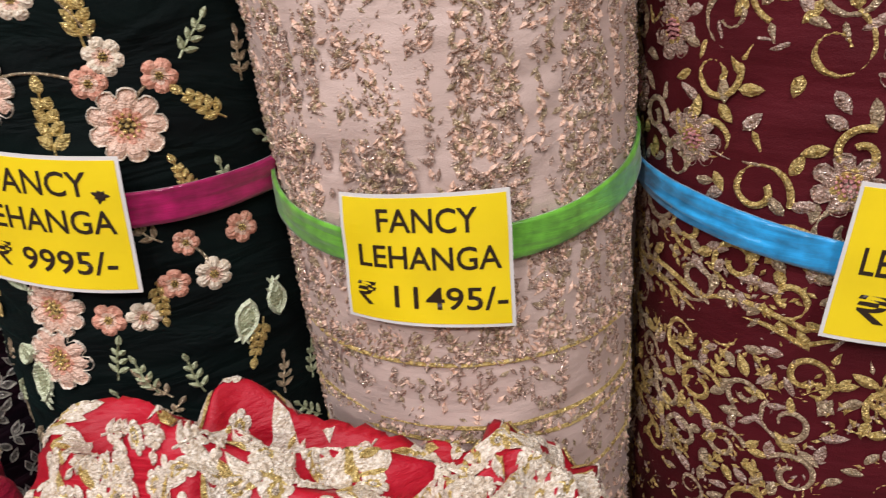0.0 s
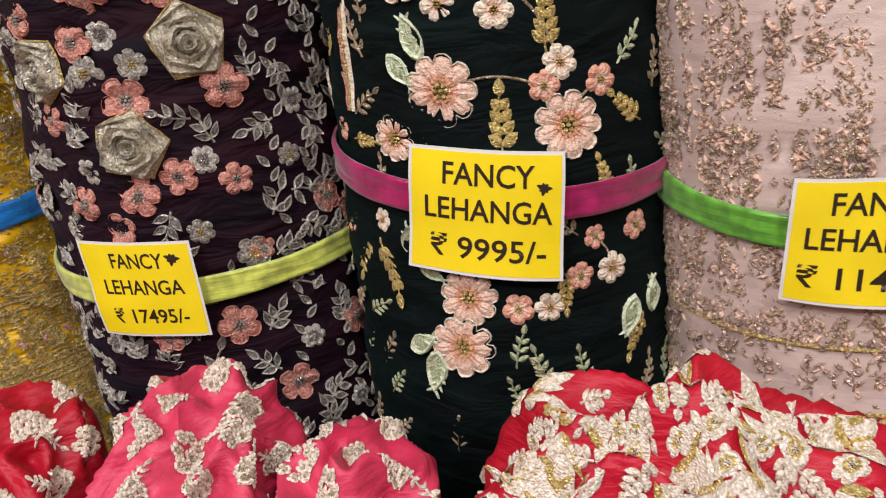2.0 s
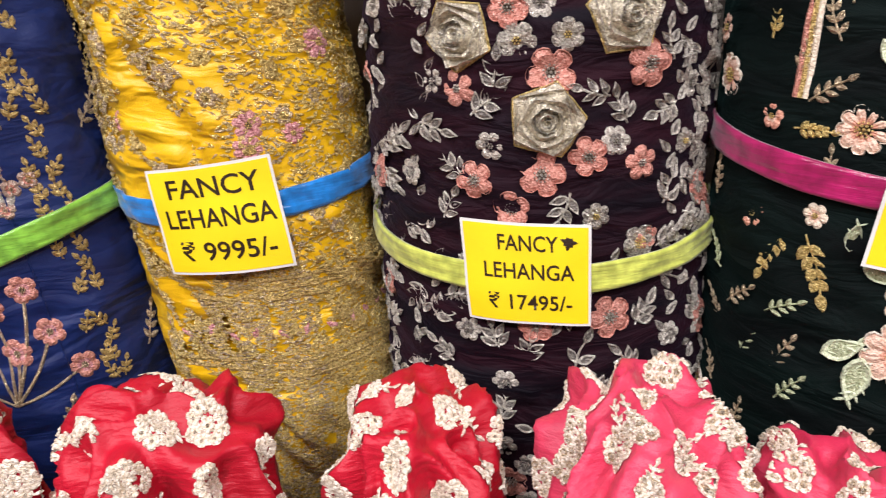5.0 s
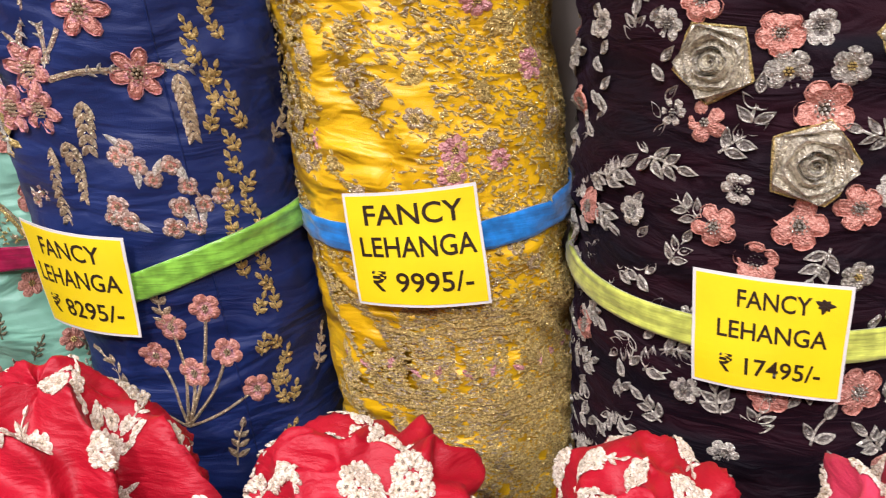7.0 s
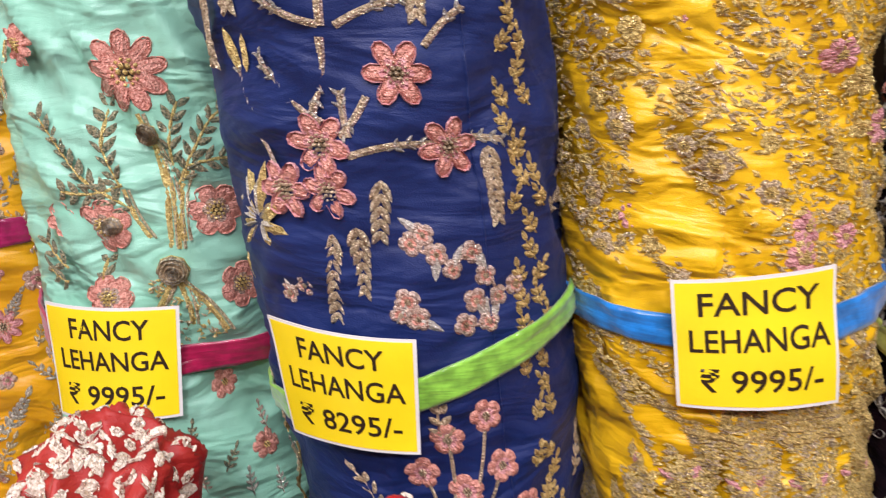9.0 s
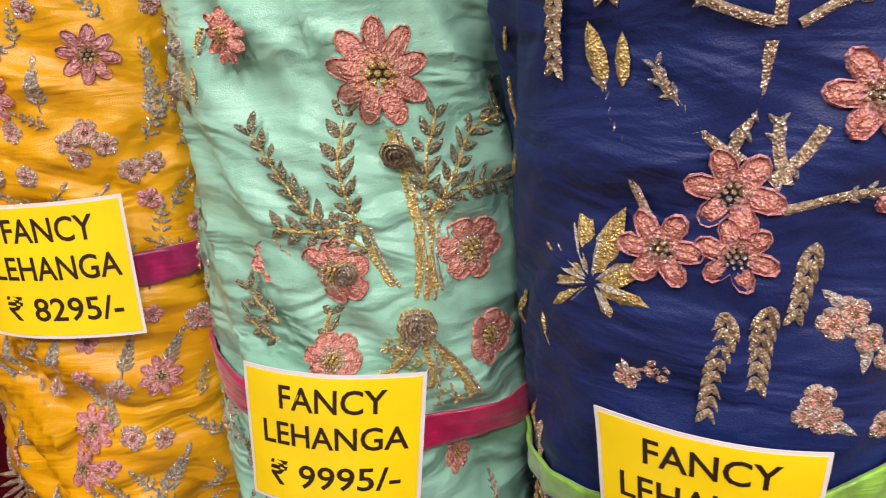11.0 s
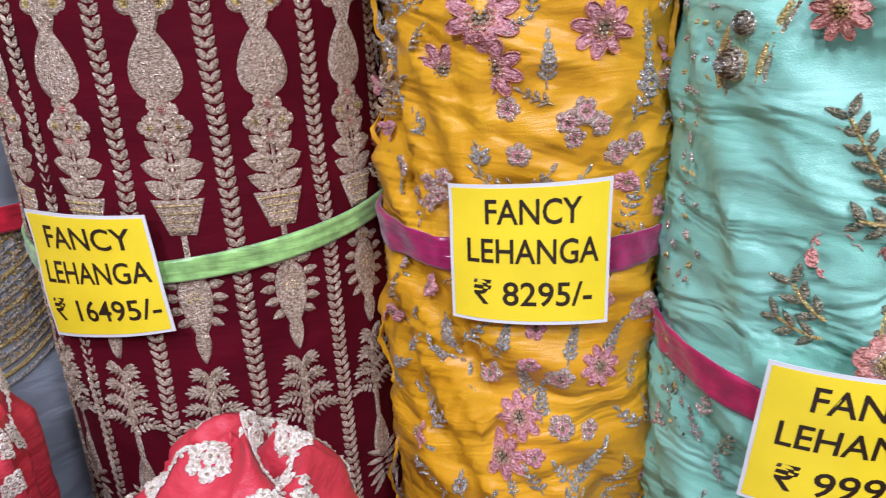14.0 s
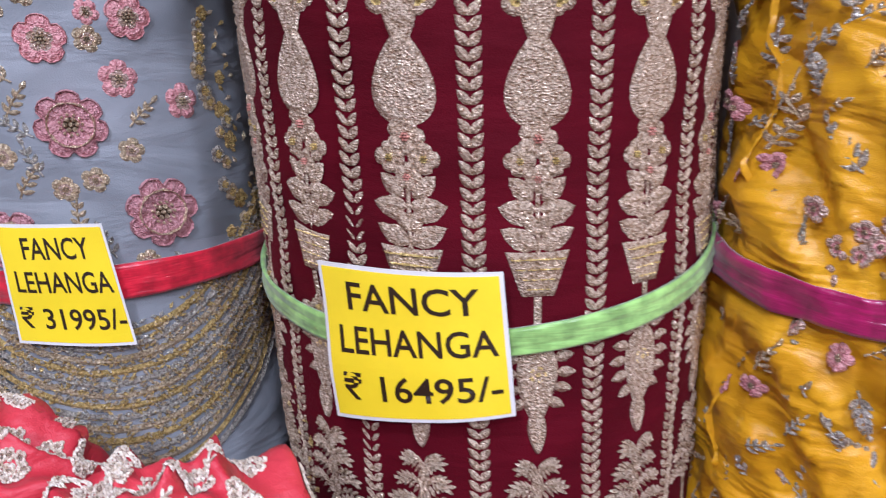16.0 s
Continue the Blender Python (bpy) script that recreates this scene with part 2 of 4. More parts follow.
# ---- sewing: small raised shapes laid on a curved surface ----
class Sew:
    def __init__(self, surf, metric):
        self.surf, self.metric = surf, metric
        self.verts, self.faces, self.slots, self.mats = [], [], [], []

    def slot(self, mat):
        if mat not in self.mats:
            self.mats.append(mat)
        return self.mats.index(mat)

    def lay(self, a, v, rot, pts, faces, mat):
        """Points (x, y, height) in metres, y up along the cloth, turned anticlockwise by rot degrees."""
        ma, mv = self.metric(a, v)
        c, s = math.cos(radians(rot)), math.sin(radians(rot))
        n, k = len(self.verts), self.slot(mat)
        for x, y, h in pts:
            self.verts.append(self.surf(a + (c * x - s * y) / ma, v + (s * x + c * y) / mv, h))
        for f in faces:
            self.faces.append(tuple(n + i for i in f))
            self.slots.append(k)

    def leaf(self, a, v, rot, length, width, mat, h=0.0022):
        prof = ((0.22, 0.42), (0.5, 0.5), (0.8, 0.3))
        pts, faces = [(0, 0, 0.0004), (0, length, 0.0004)], []
        for k, w in prof:
            pts += [(-w * width, k * length, 0.0003), (0, k * length, h), (w * width, k * length, 0.0003)]
        faces += [(0, 3, 2), (0, 4, 3), (1, 8, 9), (1, 9, 10)]
        for i in (2, 5):
            faces += [(i, i + 1, i + 4, i + 3), (i + 1, i + 2, i + 5, i + 4)]
        self.lay(a, v, rot, pts, faces, mat)

    def edged_leaf(self, a, v, rot, length, width, rim, fill, h=0.003):
        """A leaf with a raised corded rim, a sunk field and a raised midrib."""
        prof = ((0.0, 0.0), (0.13, 0.30), (0.33, 0.48), (0.55, 0.46), (0.78, 0.26), (1.0, 0.0))
        side = [(-w * width, k * length) for k, w in prof] + [(w * width, k * length) for k, w in prof[-2:0:-1]]
        n, pts = len(side), []
        for k, up in ((1.0, 0.0002), (0.86, h), (0.66, 0.0008)):
            pts += [(x * k, length * 0.5 + (y - length * 0.5) * k, up) for x, y in side]
        pts.append((0, length * 0.5, h * 0.75))
        self.lay(a, v, rot, pts, [(j * n + (i + 1) % n, j * n + i, (j + 1) * n + i, (j + 1) * n + (i + 1) % n) for j in range(2) for i in range(n)], rim)
        self.lay(a, v, rot, pts[2 * n:], [((i + 1) % n, i, n) for i in range(n)], fill)

    def sprig(self, a, v, rot, length, rim, fill, pairs=2, size=0.02, slim=0.46):
        """A curved stem with corded leaves in pairs and one at the tip."""
        ma, mv = self.metric(a, v)
        c, s = math.cos(radians(rot)), math.sin(radians(rot))

        def put(x, y):
            return a + (c * x - s * y) / ma, v + (s * x + c * y) / mv
        self.line(*put(0, -length), *put(0, length * 0.5), 0.0022, rim, 0.06)
        for i in range(pairs):
            y = -length * 0.75 + i * length * 1.15 / pairs
            for side in (-1, 1):
                self.edged_leaf(*put(0, y), rot - side * (50 - 6 * i), size * (1 - 0.08 * i), size * slim, rim, fill)
        self.edged_leaf(*put(0, length * 0.45), rot, size, size * slim, rim, fill)

    def stitch(self, a, v, rot, length, width, mat, h=0.0018):
        p = self.surf(a, v, 0.0)
        out = (self.surf(a, v, 0.01) - p).normalized()
        along = Vector((-out.y, out.x, 0))
        c, s = math.cos(radians(rot)), math.sin(radians(rot))
        n, k = len(self.verts), self.slot(mat)
        for x, y, up in ((0, -length / 2, 0), (width / 2, 0, 0), (0, length / 2, 0), (-width / 2, 0, 0), (0, 0, h)):
            q = p + along * (c * x - s * y) + out * up
            q.z += s * x + c * y
            self.verts.append(q)
        self.faces += [(n, n + 1, n + 4), (n + 1, n + 2, n + 4), (n + 2, n + 3, n + 4), (n + 3, n, n + 4)]
        self.slots += [k] * 4

    def bead(self, a, v, r, mat, h=None):
        h = h or r
        pts = [(r * math.cos(i * 1.0472), r * math.sin(i * 1.0472), 0.0004) for i in range(6)]
        pts += [(0.6 * r * math.cos(i * 1.0472), 0.6 * r * math.sin(i * 1.0472), 0.8 * h) for i in range(6)] + [(0, 0, h)]
        faces = [(i, (i + 1) % 6, 6 + (i + 1) % 6, 6 + i) for i in range(6)] + [(6 + i, 6 + (i + 1) % 6, 12) for i in range(6)]
        self.lay(a, v, 0, pts, faces, mat)

    def bloom(self, a, v, radius, petals, outer, inner, centre, rot=0.0, lift=0.003, notch=0.24, pointed=False):
        m = petals * 6
        rings = ((1.0, 0.0003), (0.74, lift), (0.5, lift * 0.8), (0.22, lift * 0.35))
        pts = []
        for k, h in rings:
            for i in range(m):
                t = i * 2 * math.pi / m
                w = abs(math.cos(petals * t / 2))
                w = w if pointed else w ** 0.45
                rr = radius * k * (1 - notch * (1 - w) * (1.0 if k > 0.4 else 0.3))
                wave = 1 if i % 2 else 0.75
                pts.append((rr * math.cos(t), rr * math.sin(t), h * wave * (0.35 + 0.65 * w)))
        pts.append((0, 0, lift * 0.3))
        ring = [[(j * m + i, j * m + (i + 1) % m, (j + 1) * m + (i + 1) % m, (j + 1) * m + i) for i in range(m)] for j in range(3)]
        self.lay(a, v, rot, pts, ring[0] + ring[1], outer)
        self.lay(a, v, rot, pts, ring[2], inner)
        self.lay(a, v, rot, pts, [(3 * m + i, 3 * m + (i + 1) % m, 4 * m) for i in range(m)], DARK_CENTRE)
        ma, mv = self.metric(a, v)
        for i in range(7):
            d = 0 if i == 0 else radius * 0.17
            self.bead(a + d * math.cos(i * 1.047) / ma, v + d * math.sin(i * 1.047) / mv, radius * 0.080, centre, lift * 1.3)
        if radius > 0.016:
            for i in range(11):
                d, t = radius * 0.31, i * 0.5712
                self.bead(a + d * math.cos(t) / ma, v + d * math.sin(t) / mv, radius * 0.055, centre, lift * 1.3)
            # light scalloped edge
            edge = [(a + x / ma, v + y / mv) for x, y in ((p[0] * math.cos(radians(rot)) - p[1] * math.sin(radians(rot)), p[0] * math.sin(radians(rot)) + p[1] * math.cos(radians(rot))) for p in pts[:m])]
            self.cord(edge + edge[:1], radius * 0.07, inner if pointed else IVORY if outer is PEACH_PALE else outer, lift)

    def rose(self, a, v, radius, mat, sides=5, rot=0.0):
        m, pts, faces = sides * 4, [], []
        rings = [(1.0, 0.0003), (0.9, 0.004), (0.8, 0.002), (0.68, 0.006), (0.55, 0.003), (0.42, 0.0075), (0.3, 0.004), (0.18, 0.008), (0.07, 0.004)]
        for j, (k, h) in enumerate(rings):
            for i in range(m):
                t = (i + 0.9 * j) * 2 * math.pi / m
                u = (t * sides / (2 * math.pi)) % 1 - 0.5
                rr = radius * k * math.cos(math.pi / sides) / math.cos(2 * math.pi / sides * u) if k > 0.35 else radius * k
                t2 = i * 2 * math.pi / m + 0.12 * j
                pts.append((rr * math.cos(t2), rr * math.sin(t2), h * 1.5))
        for j in range(len(rings) - 1):
            faces += [(j * m + i, j * m + (i + 1) % m, (j + 1) * m + (i + 1) % m, (j + 1) * m + i) for i in range(m)]
        faces.append(tuple((len(rings) - 1) * m + i for i in range(m)))
        self.lay(a, v, rot, pts, faces, mat)
        # cord along the petal edges and a spiral at the heart
        ma, mv = self.metric(a, v)
        c, s = math.cos(radians(rot)), math.sin(radians(rot))
        for j in (0, 1, 3, 5):
            ring = [pts[j * m + i % m] for i in range(m + 1)]
            self.cord([(a + (c * x - s * y) / ma, v + (s * x + c * y) / mv) for x, y, h in ring], radius * 0.07, SILVER if j else GOLD, 0.003 + ring[0][2])
        self.cord([(a + radius * 0.36 * (1 - t / 40) * math.cos(t * 0.42) / ma, v + radius * 0.36 * (1 - t / 40) * math.sin(t * 0.42) / mv) for t in range(38)], radius * 0.07, SILVER, 0.014)

    def cord(self, path, width, mat, h=0.002):
        """A raised cord along (a, v) points."""
        n, k = len(self.verts), self.slot(mat)
        for i, (a, v) in enumerate(path):
            a0, v0 = path[max(0, i - 1)]
            a1, v1 = path[min(len(path) - 1, i + 1)]
            ma, mv = self.metric(a, v)
            d = Vector(((a1 - a0) * ma, (v1 - v0) * mv))
            d = d.normalized() if d.length else Vector((1, 0))
            px, py = -d.y * width / 2 / ma, d.x * width / 2 / mv
            beat = h * (1.0 if i % 2 else 0.7)
            self.verts += [self.surf(a + px, v + py, 0.0003), self.surf(a, v, beat), self.surf(a - px, v - py, 0.0003)]
        for i in range(len(path) - 1):
            b = n + 3 * i
            self.faces += [(b, b + 1, b + 4, b + 3), (b + 1, b + 2, b + 5, b + 4)]
            self.slots += [k, k]

    def line(self, a0, v0, a1, v1, width, mat, bend=0.0, steps=None):
        ma, mv = self.metric((a0 + a1) / 2, (v0 + v1) / 2)
        dx, dy = (a1 - a0) * ma, (v1 - v0) * mv
        steps = steps or max(4, int(math.hypot(dx, dy) / 0.004))
        path = []
        for i in range(steps + 1):
            k = i / steps
            b = bend * math.sin(math.pi * k)
            path.append((a0 + (a1 - a0) * k - b * dy / ma, v0 + (v1 - v0) * k + b * dx / mv))
        self.cord(path, width, mat)
        return path

    def spray(self, a, v, rot, length, mat, pairs=4, width=0.0, slim=0.5):
        """A sprig with leaves in pairs, centred on (a, v)."""
        ma, mv = self.metric(a, v)
        c, s = math.cos(radians(rot)), math.sin(radians(rot))
        size = width or length * 0.52

        def put(x, y):
            return a + (c * x - s * y) / ma, v + (s * x + c * y) / mv
        self.line(*put(0, -length), *put(0, length * 0.7), 0.0018, mat, 0.04)
        for i in range(pairs):
            y = -length * 0.7 + i * length * 1.3 / pairs
            for side in (-1, 1):
                self.leaf(*put(0, y), rot - side * (48 - 4 * i), size * (1.1 - 0.12 * i), size * slim, mat)
        self.leaf(*put(0, length * 0.62), rot, size, size * slim, mat)

    def wheat(self, a, v, rot, half, mat, width=0.008):
        ma, mv = self.metric(a, v)
        c, s = math.cos(radians(rot)), math.sin(radians(rot))
        n = max(4, int(2 * half / 0.008))
        for i in range(n):
            y = -half + 2 * half * i / n
            for side in (-1, 1):
                self.leaf(a - s * y / ma, v + c * y / mv, rot - side * 26, width * (1.7 - 0.6 * i / n), width * 0.55, mat, 0.003)

    def frond(self, a0, v0, a1, v1, mat, size=0.013, slim=0.34, every=2):
        path = self.line(a0, v0, a1, v1, 0.0018, mat, 0.08)
        for i in range(1, len(path), every):
            (pa, pv), (qa, qv) = path[i - 1], path[i]
            ma, mv = self.metric(qa, qv)
            heading = math.degrees(math.atan2((qv - pv) * mv, (qa - pa) * ma)) - 90
            for side in (-1, 1):
                self.leaf(qa, qv, heading - side * 42, size, size * slim, mat)

    def done(self, name, parent, label="", kind=""):
        me = bpy.data.meshes.new(name)
        me.from_pydata([tuple(p) for p in self.verts], [], self.faces)
        for m in self.mats:
            me.materials.append(m)
        me.polygons.foreach_set("material_index", self.slots)
        ob = new(name, me)
        ob.parent = parent
        return tagged(ob, label, "", "", kind)


# ---- fabric rolls ----
TOP = 1.62


class Roll:
    def __init__(self, x0, x1, y, r0, r1, crease, seed, slope=0.5, freq=30.0, swell=1.5, low=0.0, high=0.0):
        self.swell, self.low, self.high = swell, low, high
        self.x0, self.x1, self.y, self.r0, self.r1 = x0, x1, y, r0 * 0.985, r1 * 0.985
        self.crease, self.seed, self.slope, self.freq = crease, seed, slope, freq

    def radius(self, z):
        return self.r0 + (self.r1 - self.r0) * (z - BASE) / (TOP - BASE)

    def settle(self, p):
        """Sets a point of the roll back from the walker by low at the foot and high at the head, widening with it."""
        k = (p.z + BASE - 1.05) / 0.26
        s = 1 + (self.low + (self.high - self.low) * k) / 0.62
        out = Vector((0.1 + (p.x - 0.1) * s, (p.y + self.y - 0.08) * s + 0.08 - self.y, 0.87 + (p.z - 0.87) * s))
        out.z = max(out.z, 0.0004 * p.z)
        return out

    def fold(self, a, z):
        q = Vector((math.sin(a) * 2.2 + self.seed, math.cos(a) * 2.2, (z + self.slope * 0.12 * math.sin(a * 1.3 + self.seed)) * self.freq))
        n = noise.noise(q)
        w = noise.noise(Vector((math.sin(a) * 1.4, math.cos(a) * 1.4 + self.seed, z * 5)))
        m = noise.noise(q * 0.47 + Vector((3, 7, 1)))
        return self.crease * ((0.6 - abs(n) * 2.4) * (0.6 + 1.0 * max(0, w + 0.3)) * 1.1 + (0.5 - abs(m) * 1.8) * self.swell + w * 0.9)

    def surf(self, a, z, h=0.0):
        r = self.radius(z) + self.fold(a, z) + h
        k = (z - BASE) / (TOP - BASE)
        return self.settle(Vector(((self.x1 - self.x0) * k + r * math.sin(a), -r * math.cos(a), z - BASE)))

    def metric(self, a, z):
        return self.radius(z), 1.0

    def sew(self):
        return Sew(self.surf, self.metric)

    def build(self, mat, label):
        base = new("fabric_roll")
        base.location = (self.x0, self.y, BASE)
        tagged(base, label, "fabric roll", "rolled lehangas in a row")
        nu, nv = 104, 170
        bm = bmesh.new()
        zs = [BASE + (TOP - 0.012 - BASE) * j / nv for j in range(nv + 1)]
        rows = [[bm.verts.new(self.surf(2 * math.pi * i / nu, z)) for i in range(nu)] for z in zs]
        # the wound end: rings that rise and fall like layers of cloth
        for j in range(1, 9):
            ring = []
            for i in range(nu):
                p = self.surf(2 * math.pi * i / nu, TOP - 0.012)
                c = self.settle(Vector((self.x1 - self.x0, 0, TOP - BASE)))
                q = c + (p - c) * (1 - j / 8.6)
                q.z = c.z - 0.004 + (0.004 if j % 2 else -0.01)
                ring.append(bm.verts.new(q))
            rows.append(ring)
        for lo, hi in zip(rows, rows[1:]):
            for i in range(nu):
                bm.faces.new((lo[i], lo[(i + 1) % nu], hi[(i + 1) % nu], hi[i]))
        bm.faces.new(rows[-1])
        bm.faces.new(rows[0][::-1])
        for f in bm.faces:
            f.smooth = True
        me = bpy.data.meshes.new("cloth")
        bm.to_mesh(me)
        bm.free()
        me.materials.append(mat)
        ob = new("cloth", me)
        ob.parent = base
        self.base = base
        return base

    def ribbon(self, z0, k1, k2, width, mat, label, gather=1.0):
        nu, nw = 160, 8
        verts, faces = [], []
        for i in range(nu):
            a = 2 * math.pi * i / nu
            zc = z0 + k1 * math.sin(a) + k2 * (1 - math.cos(a))
            for side in (0.0045, 0.0015):
                for j in range(nw + 1):
                    v = (j / nw - 0.5) * width * (1 + 0.12 * noise.noise(Vector((a * 2.1, self.seed, 4))))
                    f = 0.0022 * gather * noise.noise(Vector((math.sin(a) * 1.6, math.cos(a) * 1.6 + self.seed, j * 0.85)))
                    verts.append(self.surf(a, zc + v, side + 0.0015 + f + self.crease * 0.5 - 0.55 * self.fold(a, zc + v)))
        m = 2 * (nw + 1)
        for i in range(nu):
            b, c = i * m, ((i + 1) % nu) * m
            for j in range(nw):
                faces.append((b + j, c + j, c + j + 1, b + j + 1))
                faces.append((b + nw + 1 + j, b + nw + 2 + j, c + nw + 2 + j, c + nw + 1 + j))
            faces.append((b, b + nw + 1, c + nw + 1, c))
            faces.append((b + nw, c + nw, c + 2 * nw + 1, b + 2 * nw + 1))
        me = bpy.data.meshes.new("ribbon")
        me.from_pydata([tuple(v) for v in verts], [], faces)
        me.polygons.foreach_set("use_smooth", [True] * len(faces))
        me.materials.append(mat)
        ob = new("ribbon", me)
        ob.parent = self.base
        tagged(ob, label)

    def label(self, corners, price, widths=(0.58, 0.81, 0.74), splash=None):
        """A price label; corners: top left, top right, bottom right, bottom left as (degrees, height)."""
        tl, tr, br, bl = [Vector((radians(a), z)) for a, z in corners]

        def put(u, v, h):
            q = tl.lerp(tr, u).lerp(bl.lerp(br, u), v)
            edge = (2 * u - 1) ** 2 * 0.0022 + 0.0022 * noise.noise(Vector((u * 2.2, v * 2.2, self.seed)))
            r = self.radius(q.y) + self.crease * 1.3 + 0.0095 + edge + h
            k = (q.y - BASE) / (TOP - BASE)
            return self.settle(Vector(((self.x1 - self.x0) * k + r * math.sin(q.x), -r * math.cos(q.x), q.y - BASE)))

        def sheet(name, u0, v0, u1, v1, h0, h1, mat, parent):
            nu, nv, verts, faces = 18, 14, [], []
            for h in (h1, h0):
                for j in range(nv + 1):
                    for i in range(nu + 1):
                        verts.append(put(u0 + (u1 - u0) * i / nu, v0 + (v1 - v0) * j / nv, h))
            off = (nu + 1) * (nv + 1)
            for j in range(nv):
                for i in range(nu):
                    p = j * (nu + 1) + i
                    faces.append((p, p + nu + 1, p + nu + 2, p + 1))
                    faces.append((off + p, off + p + 1, off + p + nu + 2, off + p + nu + 1))
            rim = list(range(nu + 1)) + [(j + 1) * (nu + 1) - 1 for j in range(1, nv + 1)]
            rim += [nv * (nu + 1) + i for i in range(nu - 1, -1, -1)] + [j * (nu + 1) for j in range(nv - 1, 0, -1)]
            for p, q in zip(rim, rim[1:] + rim[:1]):
                faces.append((p, q, off + q, off + p))
            me = bpy.data.meshes.new(name)
            me.from_pydata([tuple(v) for v in verts], [], faces)
            me.materials.append(mat)
            ob = new(name, me)
            ob.parent = parent
            return ob
        card = sheet("price_label", 0, 0, 1, 1, -0.0004, 0.0004, WHITE_PAPER, self.base)
        tagged(card, "yellow paper price label with a white border")
        sheet("yellow_field", 0.022, 0.026, 0.978, 0.974, 0.0004, 0.0007, YELLOW_PAPER, card)
        for text, wide, v in zip(("FANCY", "LEHANGA", "\u20b9 " + price + "/-"), widths, (0.19, 0.465, 0.77)):
            cu = bpy.data.curves.new("writing", "FONT")
            cu.body, cu.size, cu.align_x, cu.align_y, cu.offset, cu.resolution_u = text, 1.0, "CENTER", "CENTER", 0.012, 3
            tmp = new("writing", cu)
            me = bpy.data.meshes.new_from_object(tmp.evaluated_get(bpy.context.evaluated_depsgraph_get()))
            bpy.data.objects.remove(tmp)
            xs = [q.co.x for q in me.vertices]
            ys = [q.co.y for q in me.vertices]
            mid, ym, span = (max(xs) + min(xs)) / 2, (max(ys) + min(ys)) / 2, max(xs) - min(xs)
            tall = 0.245 if widths[1] > 0.75 else 0.215
            for q in me.vertices:
                q.co = put(0.52 + (q.co.x - mid) / span * wide, v - (q.co.y - ym) * tall, 0.0010)
            me.materials.clear()
            me.materials.append(INK)
            ob = new("writing", me)
            ob.parent = card
        if splash:
            s = Sew(lambda a, v, h: put(a, v, h + 0.0006), lambda a, v: (0.13, -0.112))
            for i in range(7):
                s.leaf(splash[0], splash[1], i * 51 + 15, splash[2] * (0.7 + 0.3 * (i % 2)), splash[2] * 0.5, INK, 0.0006)
            s.done("ink_mark", card)


def flowers(roll, rows, petals, outer, inner, centre, label, **more):
    """Each flower is a part of its own."""
    for a, z, r in rows:
        s = roll.sew()
        s.bloom(radians(a), z, r, petals, outer, inner, centre, (a * 7 + z * 300) % 60, **more)
        s.done("flower", roll.base, label)


rng = random.Random(7)


def scatter(count, a0, a1, z0, z1, gap=0.0, taken=(), r=0.15):
    """Places kept apart from one another and from what is taken (degrees, height, radius)."""
    out = []
    for _ in range(count * 6):
        a, z = rng.uniform(a0, a1), rng.uniform(z0, z1)
        if all(math.hypot(radians(a - p[0]) * r, z - p[1]) > gap * 0.5 + p[2] for p in taken) and \
           all(math.hypot(radians(a - p[0]) * r, z - p[1]) > gap for p in out):
            out.append((a, z))
            if len(out) == count:
                break
    return out


LOW, HIGH = 0.80, 1.50
# labels: corners (degrees round the roll, height) and price; ribbons: height, slant and rise
LB_PEACH = (((-26.7, 1.194), (15.1, 1.197), (14.4, 1.094), (-30.1, 1.098)), '11495')
LB_GREEN = (((-22.5, 1.226), (17.8, 1.214), (15.4, 1.107), (-27.1, 1.121)), '9995')
LB_PURPLE = (((-21.1, 1.144), (13.4, 1.142), (13.5, 1.047), (-19.5, 1.049)), '17495')
LB_GOLD = (((-15.9, 1.184), (30.7, 1.198), (32.4, 1.09), (-15.7, 1.084)), '9995')
LB_NAVY = (((-33.5, 1.152), (15.0, 1.149), (11.5, 1.058), (-32.4, 1.054)), '8295')
LB_MINT = (((-24.6, 1.12), (26.0, 1.124), (22.3, 1.015), (-27.9, 1.0)), '9995')
LB_MUSTARD = (((-12.5, 1.222), (36.4, 1.23), (37.0, 1.108), (-11.5, 1.11)), '8295')
LB_MAROON = (((-21.6, 1.181), (15.7, 1.189), (17.8, 1.083), (-20.2, 1.059)), '16495')
LB_GREY = (((9.6, 1.175), (36.8, 1.172), (39.3, 1.06), (8.3, 1.068)), '31995')
LB_WINE = (((-21.1, 1.195), (11.4, 1.186), (12.9, 1.073), (-25.1, 1.082)), '1')
RB_PEACH = (1.151, 0.009, 0.027)
RB_GREEN = (1.172, -0.010, 0.018)
RB_PURPLE = (1.087, 0.005, 0.017)
RB_GOLD = (1.142, 0.008, 0.012)
RB_NAVY = (1.091, 0.045, 0.009)
RB_MINT = (1.069, -0.011, 0.016)
RB_MUSTARD = (1.159, 0.003, 0.004)
RB_MAROON = (1.129, 0.015, 0.021)
RB_GREY = (1.115, 0.004, -0.007)
RB_WINE = (1.126, -0.025, 0.004)
GREY_ROSE = [(34.2, 1.252, 0.032), (54.3, 1.171, 0.036), (11.7, 1.154, 0.033)]
GREY_PINK = [(54.6, 1.334, 0.018), (31.3, 1.319, 0.019), (49.1, 1.286, 0.016), (67.0, 1.263, 0.016), (44.0, 1.339, 0.01)]

